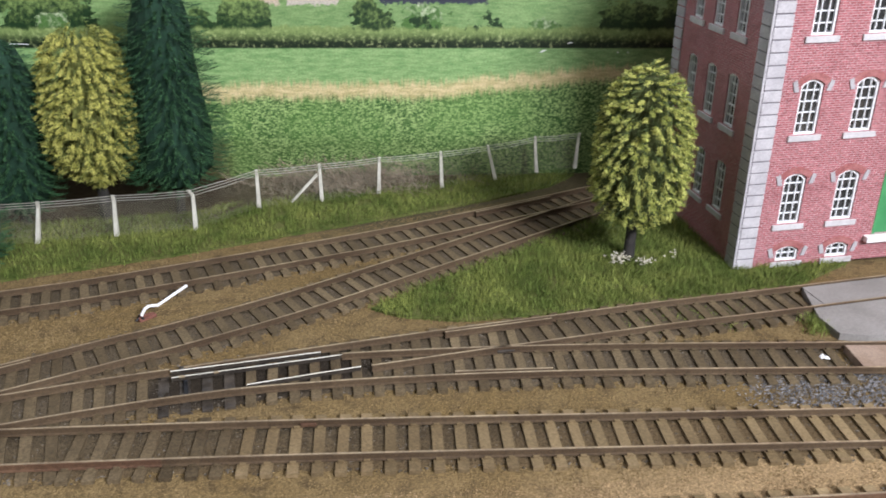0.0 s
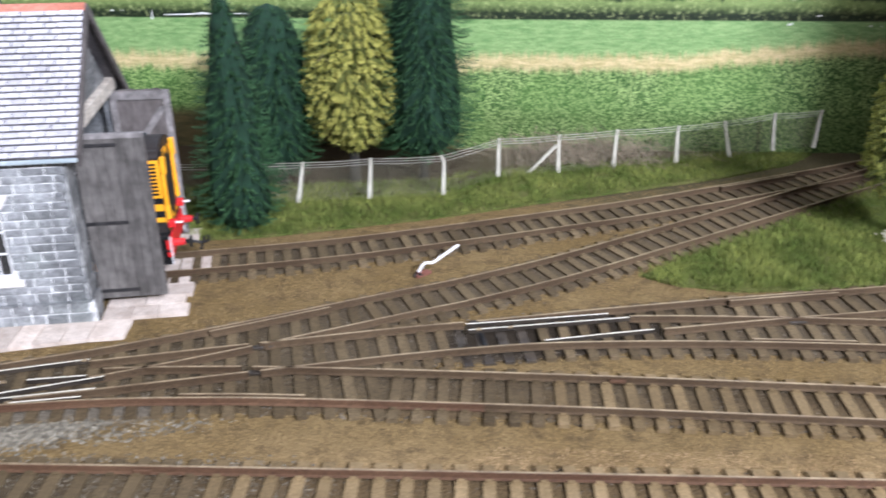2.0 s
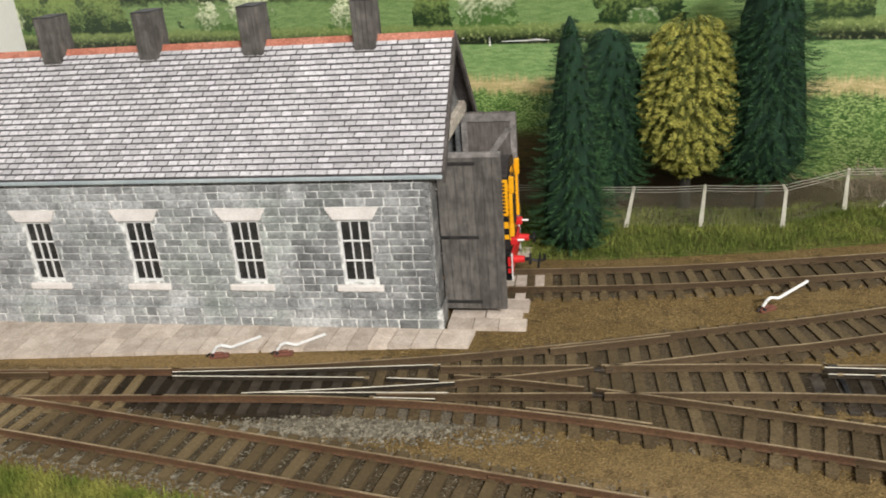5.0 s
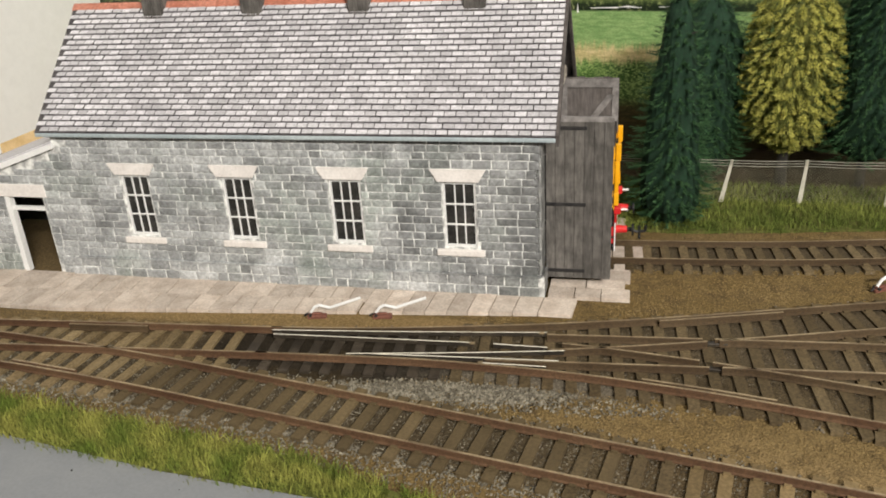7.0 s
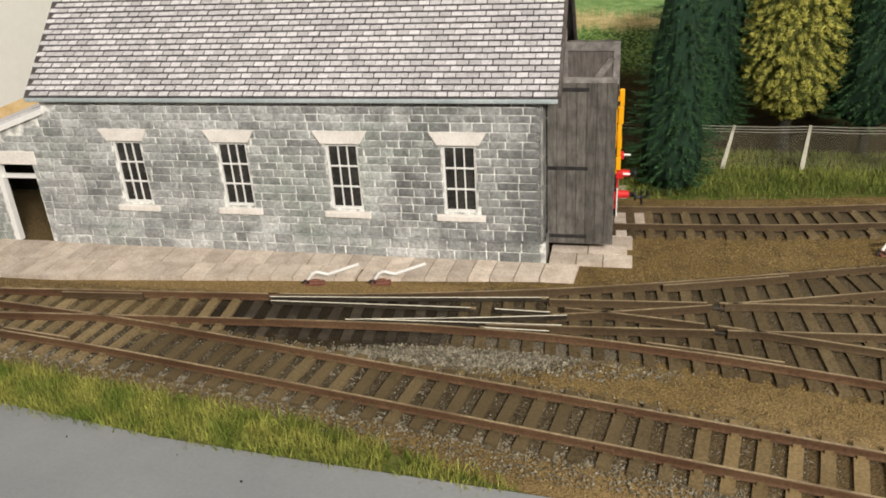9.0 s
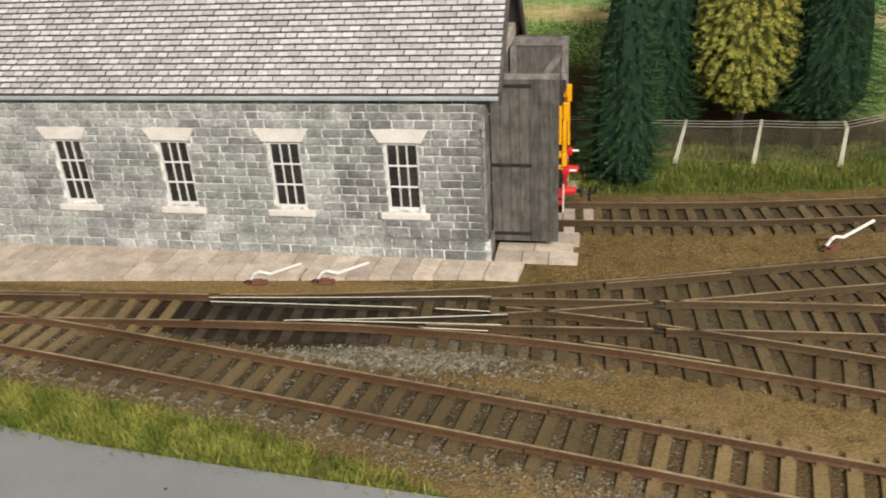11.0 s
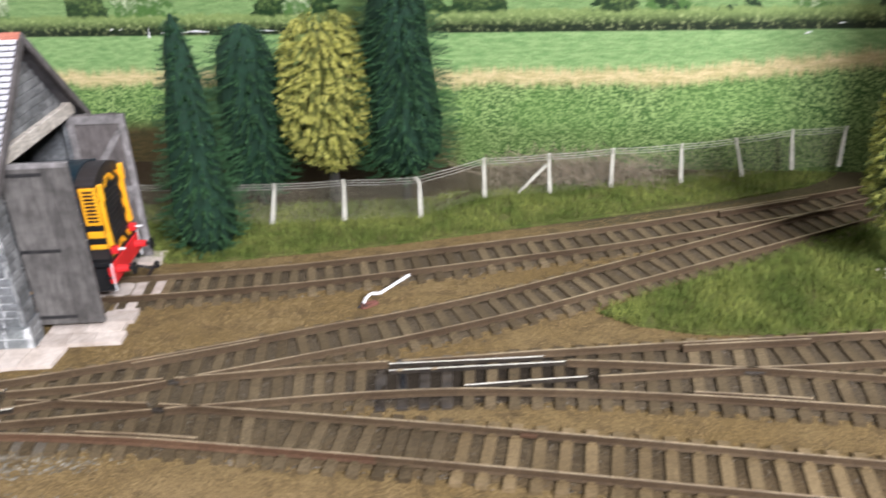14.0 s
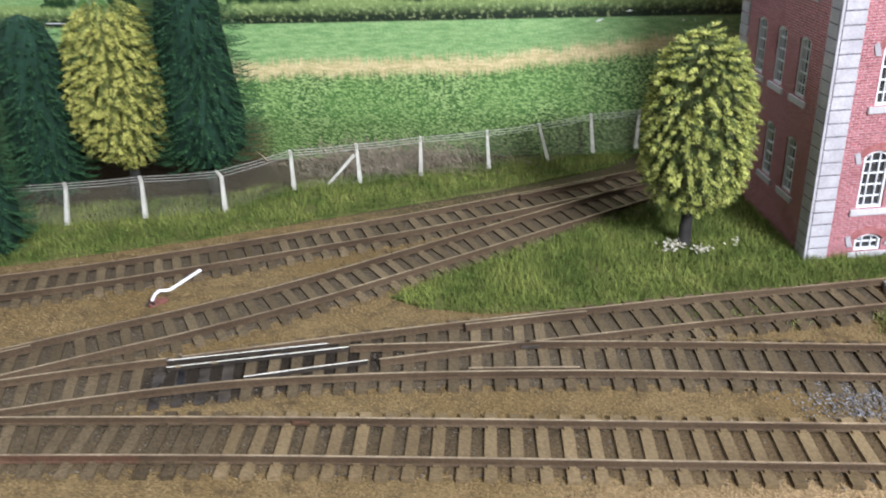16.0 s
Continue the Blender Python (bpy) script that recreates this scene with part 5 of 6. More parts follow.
def conifer(x, y, profile, seed, count, label):
    """Bottle-brush conifer: whorls of drooping feathery boughs over a dark core."""
    tree = thing("conifer", x, y, 0, 0, label, "conifer tree", "trees behind the track")
    top = profile[-1][0]
    trunk(tree, top * 0.9, 2.4, 0.6, seed)
    g = np.random.default_rng(seed)
    # solid core, coloured dark to stand for the shade inside the crown
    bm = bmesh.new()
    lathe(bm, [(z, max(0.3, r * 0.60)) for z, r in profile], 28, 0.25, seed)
    part("inner_crown", bm, M_conifer_core, tree, "solid core coloured as needle shade")
    A, Z, R = boughs(g, profile, 4.4, 5.0, 0.05)
    m = len(A)
    A, Z, R = (np.repeat(q, count) for q in (A, Z, R))
    n = len(A)
    s = np.tile(np.linspace(0.0, 1.0, count), m)
    inner = np.minimum(R * 0.5, np.maximum(R - 11.0, 0.4 * R))
    reach = inner + (R * 0.95 - inner) * s
    # each bough sags a little and lifts again at its tip
    base = np.stack([reach * np.cos(A), reach * np.sin(A), Z + 1.9 - (1.5 + R * 0.09) * np.sin(s * 2.0) + 0.5 * s * s], 1) + 0.16 * g.standard_normal((n, 3))
    V, F = [], []
    for k, side in enumerate((-1, 1, -1, 1, 0)):
        aim = A + side * (0.30 + 0.45 * g.random(n)) * (1.15 - 0.55 * s)
        ln = (1.5 + 1.6 * g.random(n)) * (1.05 - 0.3 * s)
        up = g.normal(0.25 if side == 0 else -0.12, 0.22, n)
        tip = base + np.stack([ln * np.cos(aim), ln * np.sin(aim), ln * up], 1)
        wid = np.stack([-np.sin(aim), np.cos(aim), 0.15 * g.standard_normal(n)], 1) * 0.18
        V.append(np.stack([base - wid, base + wid, tip], 1).reshape(-1, 3))
        F.append(np.arange(3 * n).reshape(-1, 3) + 3 * n * k)
    raw("needles", np.vstack(V), np.vstack(F), M_conifer, tree, "dark green bristly needles")
    return tree


def foam_tree(x, y, profile, seed, leaves, label, name, droop, foam=M_yellow, core=M_yellow_core, stems=M_stem):
    """Crown of many small uneven foam clumps on short twigs, thinner towards the edge."""
    tree = thing(name, x, y, 0, 0, label, "tree", "trees behind the track" if droop > 0.5 else "")
    top = profile[-1][0]
    trunk(tree, top * 0.85, 3.0, 0.7, seed)
    g = np.random.default_rng(seed)
    # solid core whose darker tone gives the shade between the tufts
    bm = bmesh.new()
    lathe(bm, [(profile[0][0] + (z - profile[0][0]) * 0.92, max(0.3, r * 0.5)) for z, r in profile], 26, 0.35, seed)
    part("inner_crown", bm, core, tree, "solid core coloured as foliage shade")
    A, Z, R = boughs(g, profile, 3.9, 3.9, 0.045) if droop > 0.5 else boughs(g, profile, 4.0, 4.1, 0.035)
    tilt = np.full(len(A), -droop) if droop > 0.5 else np.interp(Z, (profile[0][0], top * 0.5, top * 0.8, top), (-1.3, -0.9, -0.3, 0.35))
    tilt = tilt + 0.15 * g.standard_normal(len(A))
    out = np.stack([np.cos(A), np.sin(A), tilt], 1)
    out /= np.linalg.norm(out, axis=1)[:, None]
    tip = np.stack([R * np.cos(A), R * np.sin(A), Z], 1) - out * 1.6
    # stems of each bough
    V, F = [], []
    n = 22
    s = np.tile(np.linspace(0.0, 1.0, n), len(A))[:, None]
    d, e = np.repeat(out, n, 0), np.repeat(tip, n, 0)
    base = e - d * (1 - s) * 8.0 + 0.3 * g.standard_normal((len(e), 3))
    aim = d + 0.55 * g.standard_normal((len(e), 3))
    wid = np.cross(aim, g.standard_normal((len(e), 3)))
    wid *= 0.22 / np.linalg.norm(wid, axis=1)[:, None]
    V = np.stack([base - wid, base + wid, base + aim * 2.4], 1).reshape(-1, 3)
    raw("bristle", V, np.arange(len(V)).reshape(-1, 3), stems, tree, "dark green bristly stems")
    # foam clumps towards the tips
    V, F, at, count = [], [], 0, len(A)
    lump = 0.75 + 0.5 * g.random(count)
    for leaf in range(leaves):
        far = g.random(count) ** 0.7
        wide = g.standard_normal((count, 3)) * (1.15, 1.15, 0.6)
        c = tip - out * ((1 - far) * 4.6 - 1.0)[:, None] + wide * (0.60 * lump * (0.55 + 0.9 * far * (1.25 - far)))[:, None]
        size = (0.22 + 0.24 * g.random(count)) * lump
        a = out + 0.8 * g.standard_normal((count, 3))
        a /= np.linalg.norm(a, axis=1)[:, None]
        b = np.cross(a, g.standard_normal((count, 3)))
        b /= np.linalg.norm(b, axis=1)[:, None]
        d = np.cross(a, b)
        pts = [c + size[:, None] * q for q in (1.3 * a, -0.6 * a + 0.7 * b, -0.6 * a - 0.5 * b + 0.55 * d, -0.5 * a - 0.7 * d)]
        V.append(np.stack(pts, 1).reshape(-1, 3))
        idx = 4 * np.arange(count)[:, None, None] + np.array([[0, 1, 2], [0, 2, 3], [0, 3, 1], [1, 3, 2]])[None]
        F.append(idx.reshape(-1, 3) + at)
        at += 4 * count
    raw("foliage", np.vstack(V), np.vstack(F), foam, tree, "yellow-green foam foliage")
    return tree


YELLOW = [(19, 6), (24, 15), (32, 22), (42, 25), (55, 24.5), (70, 22.5), (80, 21), (86, 18.5), (89.5, 15.5), (91.5, 11.5), (92.7, 7), (93.2, 3)]
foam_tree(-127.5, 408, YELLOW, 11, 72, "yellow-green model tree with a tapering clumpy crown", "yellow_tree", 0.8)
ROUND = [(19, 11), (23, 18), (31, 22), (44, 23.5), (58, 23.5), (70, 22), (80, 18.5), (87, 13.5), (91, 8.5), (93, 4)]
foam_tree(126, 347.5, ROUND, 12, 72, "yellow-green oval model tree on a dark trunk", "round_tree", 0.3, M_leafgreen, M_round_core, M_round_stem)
BIGDARK = [(15, 9), (19, 21), (26, 29), (42, 31), (60, 29.5), (80, 26), (95, 22.5), (108, 18.5), (118, 13), (123, 6), (124, 1)]
conifer(-92, 415, BIGDARK, 21, 15, "tall dark green model conifer with bristly boughs")
conifer(-165.5, 405, [(8, 15), (18, 24), (35, 27), (55, 25.5), (70, 23), (80, 19.5), (86, 15), (90, 9), (92, 1)], 22, 15, "dark green rounded model conifer")
conifer(-172.5, 352, [(1, 13), (8, 20), (20, 21.5), (38, 19.5), (60, 16), (78, 12.2), (92, 8), (100, 5), (106, 1)], 23, 15, "slender pointed dark green model conifer by the track")

# ---- grass, chippings, scrub ----
g = np.random.default_rng(5)
for name, poly, count, mat, lo, hi, label in (("grass_bank", GRASS_BACK, 34000, M_grass, 1.8, 4.6, "short green static grass on the bank"), ("grass_patch", GRASS_TREE, 46000, M_grass, 1.8, 4.8, "green static grass round the tree"), ("grass_verge", GRASS_FRONT, 21000, M_grass_fresh, 2.0, 5.2, "long bright green grass on the verge")):
    plate(name + "_turf", poly, -1.5, 0.35, M_turf)
    pts = scatter(g, poly, count) + g.standard_normal((count, 2)) * 1.6
    thin = np.array([noise.noise((a / 9, b / 9, 7)) for a, b in pts]) > -0.55
    raw(name, *blades(g, pts[thin], lo, hi, 0.28, 0.9), mat, None, label, "grass")
behind = [(-260, 378), (-85, 396), (-60, 430), (-85, 414), (-160, 404), (-260, 396)]
raw("rough_grass", *blades(g, scatter(g, behind, 5200), 1.2, 4.0, 0.28, 0.9), M_grass, None, "thin rough grass behind the fence", "grass")
yardpoly = [(-420, 120), (-120, 150), (330, 150), (330, 300), (0, 300), (110, 390), (125, 440), (-40, 380), (-160, 338), (-205, 300), (-190, 250), (-420, 215)]
loose_at = scatter(g, yardpoly, 110000)
hollow = ((loose_at[:, 0] + 264) / 48) ** 2 + ((loose_at[:, 1] - 202 - 0.2 * (loose_at[:, 0] + 264)) / 17) ** 2 > 0.9 + 0.4 * g.random(110000)
hollow &= ((loose_at[:, 0] + 35) / 42) ** 2 + ((loose_at[:, 1] - 258.5 - 0.2 * (loose_at[:, 0] + 35)) / 13) ** 2 > 0.75 + 0.4 * g.random(110000)
hollow &= (loose_at[:, 1] > 184) | (loose_at[:, 0] > -150) | (g.random(110000) > 0.6)
hollow &= (loose_at[:, 1] > 195) | (loose_at[:, 0] < -100) | (g.random(110000) > 0.8)
rise = np.array([bed_rise(a, b) for a, b in loose_at[hollow]])
raw("ballast", *pebbles(g, loose_at[hollow], 0.16, 0.40, rise - 0.6), M_stones, None, "fine sandy brown ballast", "ballast")
grey = [(-252, 187), (-235, 193), (-215, 198.5), (-195, 202), (-178, 203), (-190, 196), (-205, 190), (-230, 185.5), (-250, 183)]
thin_grey = [(-262, 186), (-230, 195), (-190, 204), (-140, 206), (-150, 200), (-190, 190), (-230, 183), (-262, 181)]
grey_at = np.vstack([scatter(g, grey, 3000), scatter(g, thin_grey, 1300)]) + g.standard_normal((4300, 2)) * (3.0, 0.9)
between_sleepers = between(T0, -330, -145)
grey_at = np.vstack([grey_at, between_sleepers[g.integers(0, len(between_sleepers), 2600)] + np.c_[g.uniform(-4, 4, 2600), g.uniform(-13, 7.5, 2600)]])
sandy_at = scatter(g, [(-100, 150), (330, 150), (330, 196), (-60, 196)], 24000)
raw("sandy_ballast", *pebbles(g, sandy_at, 0.16, 0.38, np.array([bed_rise(a, b) for a, b in sandy_at]) - 0.6), M_sandstone, None, "fine pale sandy ballast", "ballast")
beds = np.vstack([between(q, -420, 330) for q in (T0, T1, T2A, T2B, T3, T4)])
bed_at = beds[g.integers(0, len(beds), 52000)] + g.uniform(-12.5, 12.5, (52000, 2)) + g.standard_normal((52000, 2)) * 1.5
deep = ((bed_at[:, 0] + 264) / 46) ** 2 + ((bed_at[:, 1] - 202 - 0.2 * (bed_at[:, 0] + 264)) / 16) ** 2 > 0.9
deep &= ((bed_at[:, 0] + 35) / 40) ** 2 + ((bed_at[:, 1] - 258.5 - 0.2 * (bed_at[:, 0] + 35)) / 12) ** 2 > 0.75
deep &= (bed_at[:, 1] < 466) & ((bed_at[:, 1] < 268) | (bed_at[:, 0] > -200))
bed_at = bed_at[deep]
raw("bed_ballast", *pebbles(g, bed_at, 0.2, 0.58, -0.1), M_bedstone, None, "grimy brown-grey ballast between the sleepers", "ballast")
raw("grey_ballast", *pebbles(g, grey_at, 0.25, 0.62, -0.3), M_greystone, None, "loose grey ballast chippings", "ballast")
beside = [(-420, 147), (-340, 146), (-250, 147), (-180, 146), (-120, 152), (-100, 172), (-120, 181), (-200, 181), (-300, 179), (-420, 172)]
chips = scatter(g, beside, 9000)
ends_at = between(T0, -420, -110)
k = g.integers(1, len(ends_at) - 1, 7000)
chips = np.vstack([chips, ends_at[k] + np.stack([g.uniform(-2, 2, 7000), np.where(g.random(7000) < 0.5, -13.0, 12.5) + 2.2 * g.standard_normal(7000)], 1)])
raw("track_ballast", *pebbles(g, chips, 0.2, 0.5, -0.05), M_greystone, None, "grey ballast chippings round the front track", "ballast")
heap = [(140, 245), (145, 230), (170, 226), (330, 220), (330, 246), (200, 252), (160, 251)]
raw("coal_chippings", *pebbles(g, scatter(g, heap, 16000) + g.standard_normal((16000, 2)) * (6, 1.0), 0.16, 0.46), M_coal, None, "loose dark grey chippings beside the track", "chippings")

V, F = [], []
for k in range(900):
    c = Vector((g.normal(-4, 24), g.uniform(436, 465), 0.0))
    d = Vector((g.normal(0, 3.2), g.normal(0, 1.5), g.uniform(2, 6.5)))
    w = Vector((0.13, 0.05, 0.06))
    for j in range(3):
        m = len(V)
        e = c + d
        V += [c - w, c + w, e + w * 0.8, e - w * 0.8]
        F += [(m, m + 1, m + 2), (m, m + 2, m + 3)]
        c, d = e, d + Vector((g.normal(0, 2.2), g.normal(0, 1), -g.uniform(0.5, 3.5)))
raw("scrub", np.array(V), F, M_twig, None, "brown twiggy scrub behind the fence", "scrub")
for k, (x, y) in enumerate(((118, 340), (131, 338), (146, 345), (121, 343))):
    g2 = np.random.default_rng(40 + k)
    pts = np.array([x, y]) + g2.standard_normal((36 if k != 2 else 9, 2)) * (2.2, 1.6)
    v, f = pebbles(g2, pts, 0.4, 0.9, 2.2)
    v[:, 2] += np.repeat(g2.random(len(pts)) * 2.5, 5)
    raw("flowers", v, f, M_petal, None, "cream model flowers at the foot of the tree", "flowers")

# moss and tufts along the siding, bits of grit and a pale stone
moss = between(T2B, 108, 160)
for name, pts, n_, lo, hi in (("moss", moss, 500, 0.8, 1.8), ("weeds", np.array([[183.0, 277.5], [185.5, 281.0], [184, 285]]), 260, 2.0, 5.0), ("weeds", np.array([[150.0, 284.0], [153.0, 285.0]]), 60, 1.0, 2.5)):
    at = pts[g.integers(0, len(pts), n_)] + g.standard_normal((n_, 2)) * ((2.5, 2.2) if name == "weeds" else (3, 4.0))
    raw(name, *blades(g, at, lo, hi, 0.3, 0.9, 0.0), M_grass, None, "small green weeds beside the siding", "weeds")
grit = np.array([(-305, 120.7), (-269, 124.3), (-246, 121)])
raw("grit", *pebbles(g, grit, 0.3, 0.6, 0.95), M_black, None, "dark grit on the grey road", "grit")
raw("pale_stone", *pebbles(g, np.array([(174.9, 258.0), (176.2, 257.0)]), 1.4, 1.7, 0.6), M_paper, None, "small white stone between the rails", "stone", "")

# ---- shunting locomotive (x along it, the cab at -x; heights above the rail head) ----
LOCO = thing("shunting_locomotive", -240.2, 297.3, 3.5, 10.4, "dark blue model diesel shunter with yellow and black ends", "locomotive")


def loco_part(name, bm, m, label="", parent=None, smooth=False):
    return part(name, bm, m, parent or LOCO, label, smooth)


def vaulted(y, z0, z1, crown, shoulder=3.0, n=8):
    """Section of a body: upright sides, rounded shoulders and a slightly arched roof."""
    out = [(-y, z0), (y, z0)]
    for i in range(n + 1):
        a = math.pi / 2 * i / n
        out.append((y - shoulder + shoulder * math.cos(a), z1 + shoulder * 0.75 * math.sin(a)))
    top = z1 + shoulder * 0.75
    for i in range(1, 12):
        q = (y - shoulder) * (1 - 2 * i / 12)
        out.append((q, top + (crown - top) * (1 - (q / (y - shoulder)) ** 2)))
    for i in range(n + 1):
        a = math.pi / 2 * (1 - i / n)
        out.append((-(y - shoulder + shoulder * math.cos(a)), z1 + shoulder * 0.75 * math.sin(a)))
    return out


def both(s, a, b):
    return sorted((s * a, s * b))


BON = 12.8
loco_part("chassis", boxes((-52, 52, -12.5, 12.5, 9, 17), (-50, 50, -13.6, -12.5, 5.0, 17), (-50, 50, 12.5, 13.6, 5.0, 17), soft=0.3), M_black, "black outside frames")
loco_part("running_plate", boxes((-53.5, 53.5, -16.5, 16.5, 17, 19), soft=0.3), M_black)
bm = bmesh.new()
prism(bm, vaulted(16.6, 19, 45.0, 50.2, 5.5), "x", -53, -30)
cab = loco_part("cab", bm, M_blue, "dark blue cab with large dark windows")
bm = bmesh.new()
prism(bm, vaulted(17.0, 45.6, 45.8, 51.3, 5.6), "x", -54, -29.6)
loco_part("cab_roof", bm, M_roofgrey, "brown-black curved cab roof")
bm = bmesh.new()
prism(bm, vaulted(BON, 19, 50.4, 54.6, 3.2), "x", -30, 45.5)
bonnet = loco_part("bonnet", bm, M_blue, "dark blue engine bonnet")
loco_part("roof_gutter", boxes((-29.5, 45.5, -BON - 0.35, -BON, 50.0, 50.5), (-29.5, 45.5, BON, BON + 0.35, 50.0, 50.5), soft=0.1), M_blue)
bm = bmesh.new()
prism(bm, vaulted(BON + 0.2, 19, 49.4, 54.2, 3.4), "x", 45.5, 53.0)
loco_part("radiator", bm, M_roofgrey, "brown-black radiator housing")
for x in (-6, 13, 30):
    bm = bmesh.new()
    prism(bm, vaulted(BON + 0.07, 49, 50.4, 54.68, 3.2), "x", x, x + 0.3)
    loco_part("roof_seam", bm, M_black)
for s in (-1, 1):
    # lockers on the running plate and doors of the bonnet
    for x0, x1, z0, z1 in ((-28, -14, 19, 40), (-6, 17, 19, 29.0), (17.5, 42, 19, 31.0)):
        loco_part("side_locker", boxes((x0, x1, *both(s, BON - 0.2, 15.9), z0, z1), soft=0.5), M_blue)
    for x in (-24, -12, 0, 12, 24, 36):
        loco_part("bonnet_door", boxes((x - 5.4, x + 5.4, *both(s, BON - 0.1, BON + 0.14), 31.5, 43.6), soft=0.1), M_blue)
    # lining
    loco_part("coach_line", boxes((-54, -29.6, *both(s, 16.5, 17.25), 45.2, 45.9)), M_orange, "orange line under the cab roof")
    for a, b, z in ((-29.4, -19.5, 45.6), (-19.5, -6.5, 45.1), (36.7, 45.4, 45.2)):
        loco_part("coach_line", boxes((a, b, *both(s, BON - 0.2, BON + 0.16), z, z + 0.55)), M_orange, "orange line along the bonnet")
    loco_part("hand_rail", boxes((-6.5, 36.7, *both(s, BON - 0.2, BON + 0.4), 45.0, 45.7), soft=0.15), M_white, "white handrail")
    # yellow louvred corner
    lou = loco_part("louvre_panel", boxes((46.6, 53.0, *both(s, BON, BON + 0.6), 33.6, 48.9), soft=0.15), M_yellowpaint, "yellow louvred radiator panel")
    for k in range(9):
        loco_part("slot", boxes((47.8, 51.9, *both(s, BON + 0.4, BON + 0.75), 34.9 + 1.5 * k, 35.75 + 1.5 * k)), M_black, "", lou)
    for z0, z1, m, tone in ((31.2, 33.5, M_black, "black"), (28.3, 31.1, M_yellowpaint, "yellow"), (25.6, 28.2, M_black, "black"), (23.6, 25.5, M_yellowpaint, "yellow")):
        loco_part("end_stripe", boxes((46.4, 52.8, *both(s, BON, BON + 0.6), z0, z1)), m, tone + " warning stripe")
    loco_part("end_frame", boxes((53.0, 54.9, *both(s, 11.0, 13.0), 24.5, 30.0), (53.2, 54.7, *both(s, 11.0, 13.0), 30.0, 43.0), (53.4, 55.4, *both(s, 11.0, 13.0), 43.0, 49.8), soft=0.3), M_yellowpaint, "yellow upright at the radiator corner")
    loco_part("data_mark", boxes((43.4, 45.2, *both(s, BON, BON + 0.2), 46.9, 49.2)), M_cream, "cream data panel")
    # cab windows and doors
    loco_part("window", boxes((-37.4, -30.6, *both(s, 16.5, 16.75), 33.5, 43.5), soft=0.1), M_glass, "dark cab window", cab)
    loco_part("window", boxes((-47, -39.9, *both(s, 16.5, 16.75), 34, 43.5), soft=0.1), M_glass, "dark cab window", cab)
    for x in (-49.4, -40.6):
        loco_part("hand_rail", rods(([(x, s * 17.2, 22), (x, s * 17.2, 40.2)], 0.3)), M_white, "white vertical handrail")
    for x in (15.6, 19.8, 34.4, 38.6):
        loco_part("door_handle", rods(([(x, s * (BON + 0.5), 36.0), (x, s * (BON + 0.5), 39.2)], 0.22)), M_white)
    loco_part("hand_rail", rods(([(-19.5, s * (BON + 0.6), 39.8), (-7.0, s * (BON + 0.6), 39.8)], 0.25)), M_white, "white handrail")
    for z, a in ((40.6, 39.2), (34.6, 40.7), (27.8, 41.6)):
        loco_part("hand_rail", rods(([(a, s * 12.9, z), (a + 0.2, s * 13.9, z), (45.2, s * 13.9, z), (45.4, s * 12.9, z)], 0.22)), M_white, "white grab rail")
    loco_part("plate_edge", boxes((-53, 35.5, *both(s, 16.5, 16.7), 18.6, 19.0)), M_white, "white edge line of the running plate")
    # double-arrow mark as plain bars
    bm = bmesh.new()
    yy = both(s, BON, BON + 0.3)
    for z in (36.3, 38.7):
        box(bm, -4.9, 4.5, *yy, z - 0.42, z + 0.42)
    for x0, x1, z0, z1 in ((-1.8, 1.0, 40.8, 38.7), (1.2, -1.4, 38.7, 36.3), (-0.8, 2.0, 36.3, 34.2)):
        prism(bm, [(x0 - 0.6, z0), (x0 + 0.6, z0), (x1 + 0.6, z1), (x1 - 0.6, z1)], "y", *yy)
    loco_part("emblem", bm, M_paper, "white double-arrow shape")
    plate_ob = loco_part("nameplate", boxes((1.4, 16.6, *both(s, 15.8, 16.4), 22.3, 26.2), soft=0.15), M_nameplate, "red nameplate")
    loco_part("lettering", boxes((3.4, 14.6, *both(s, 16.35, 16.46), 23.9, 24.6)), M_ridge, "", plate_ob)
    for a, b in ((-38.0, -35.4), (-34.6, -30.8)):
        loco_part("number_bar", boxes((a, b, *both(s, 16.6, 16.7), 30.2, 31.8)), M_paper)
    for z in (27.5, 24.4, 22.6):
        loco_part("data_mark", boxes((-36.0, -32.8, *both(s, 16.6, 16.7), z, z + 0.8)), M_paper)
    bm = bmesh.new()
    rod(bm, (-24.5, s * 15.8, 34.5), (-24.5, s * 16.05, 34.5), 1.0, sides=14)
    loco_part("roundel", bm, M_paper, "white round mark")
    # coupling rod with three bosses
    rodob = loco_part("coupling_rod", boxes((-25.5, 23.5, *both(s, 14.2, 15.2), 6.0, 7.1), soft=0.3), M_rod, "yellow coupling rod")
    for x in (-25.5, -0.9, 23.5):
        bm = bmesh.new()
        rod(bm, (x, s * 14.0, 6.55), (x, s * 15.6, 6.55), 1.45, sides=14)
        loco_part("boss", bm, M_rod, "", rodob)
    for x in (-27, -3, 22):
        bm = bmesh.new()
        rod(bm, (x, s * 7.4, 9.0), (x, s * 9.4, 9.0), 9.0, sides=28)
        rod(bm, (x, s * 6.8, 9.0), (x, s * 7.6, 9.0), 9.6, sides=28)
        loco_part("wheel", bm, M_black, "black driving wheel")
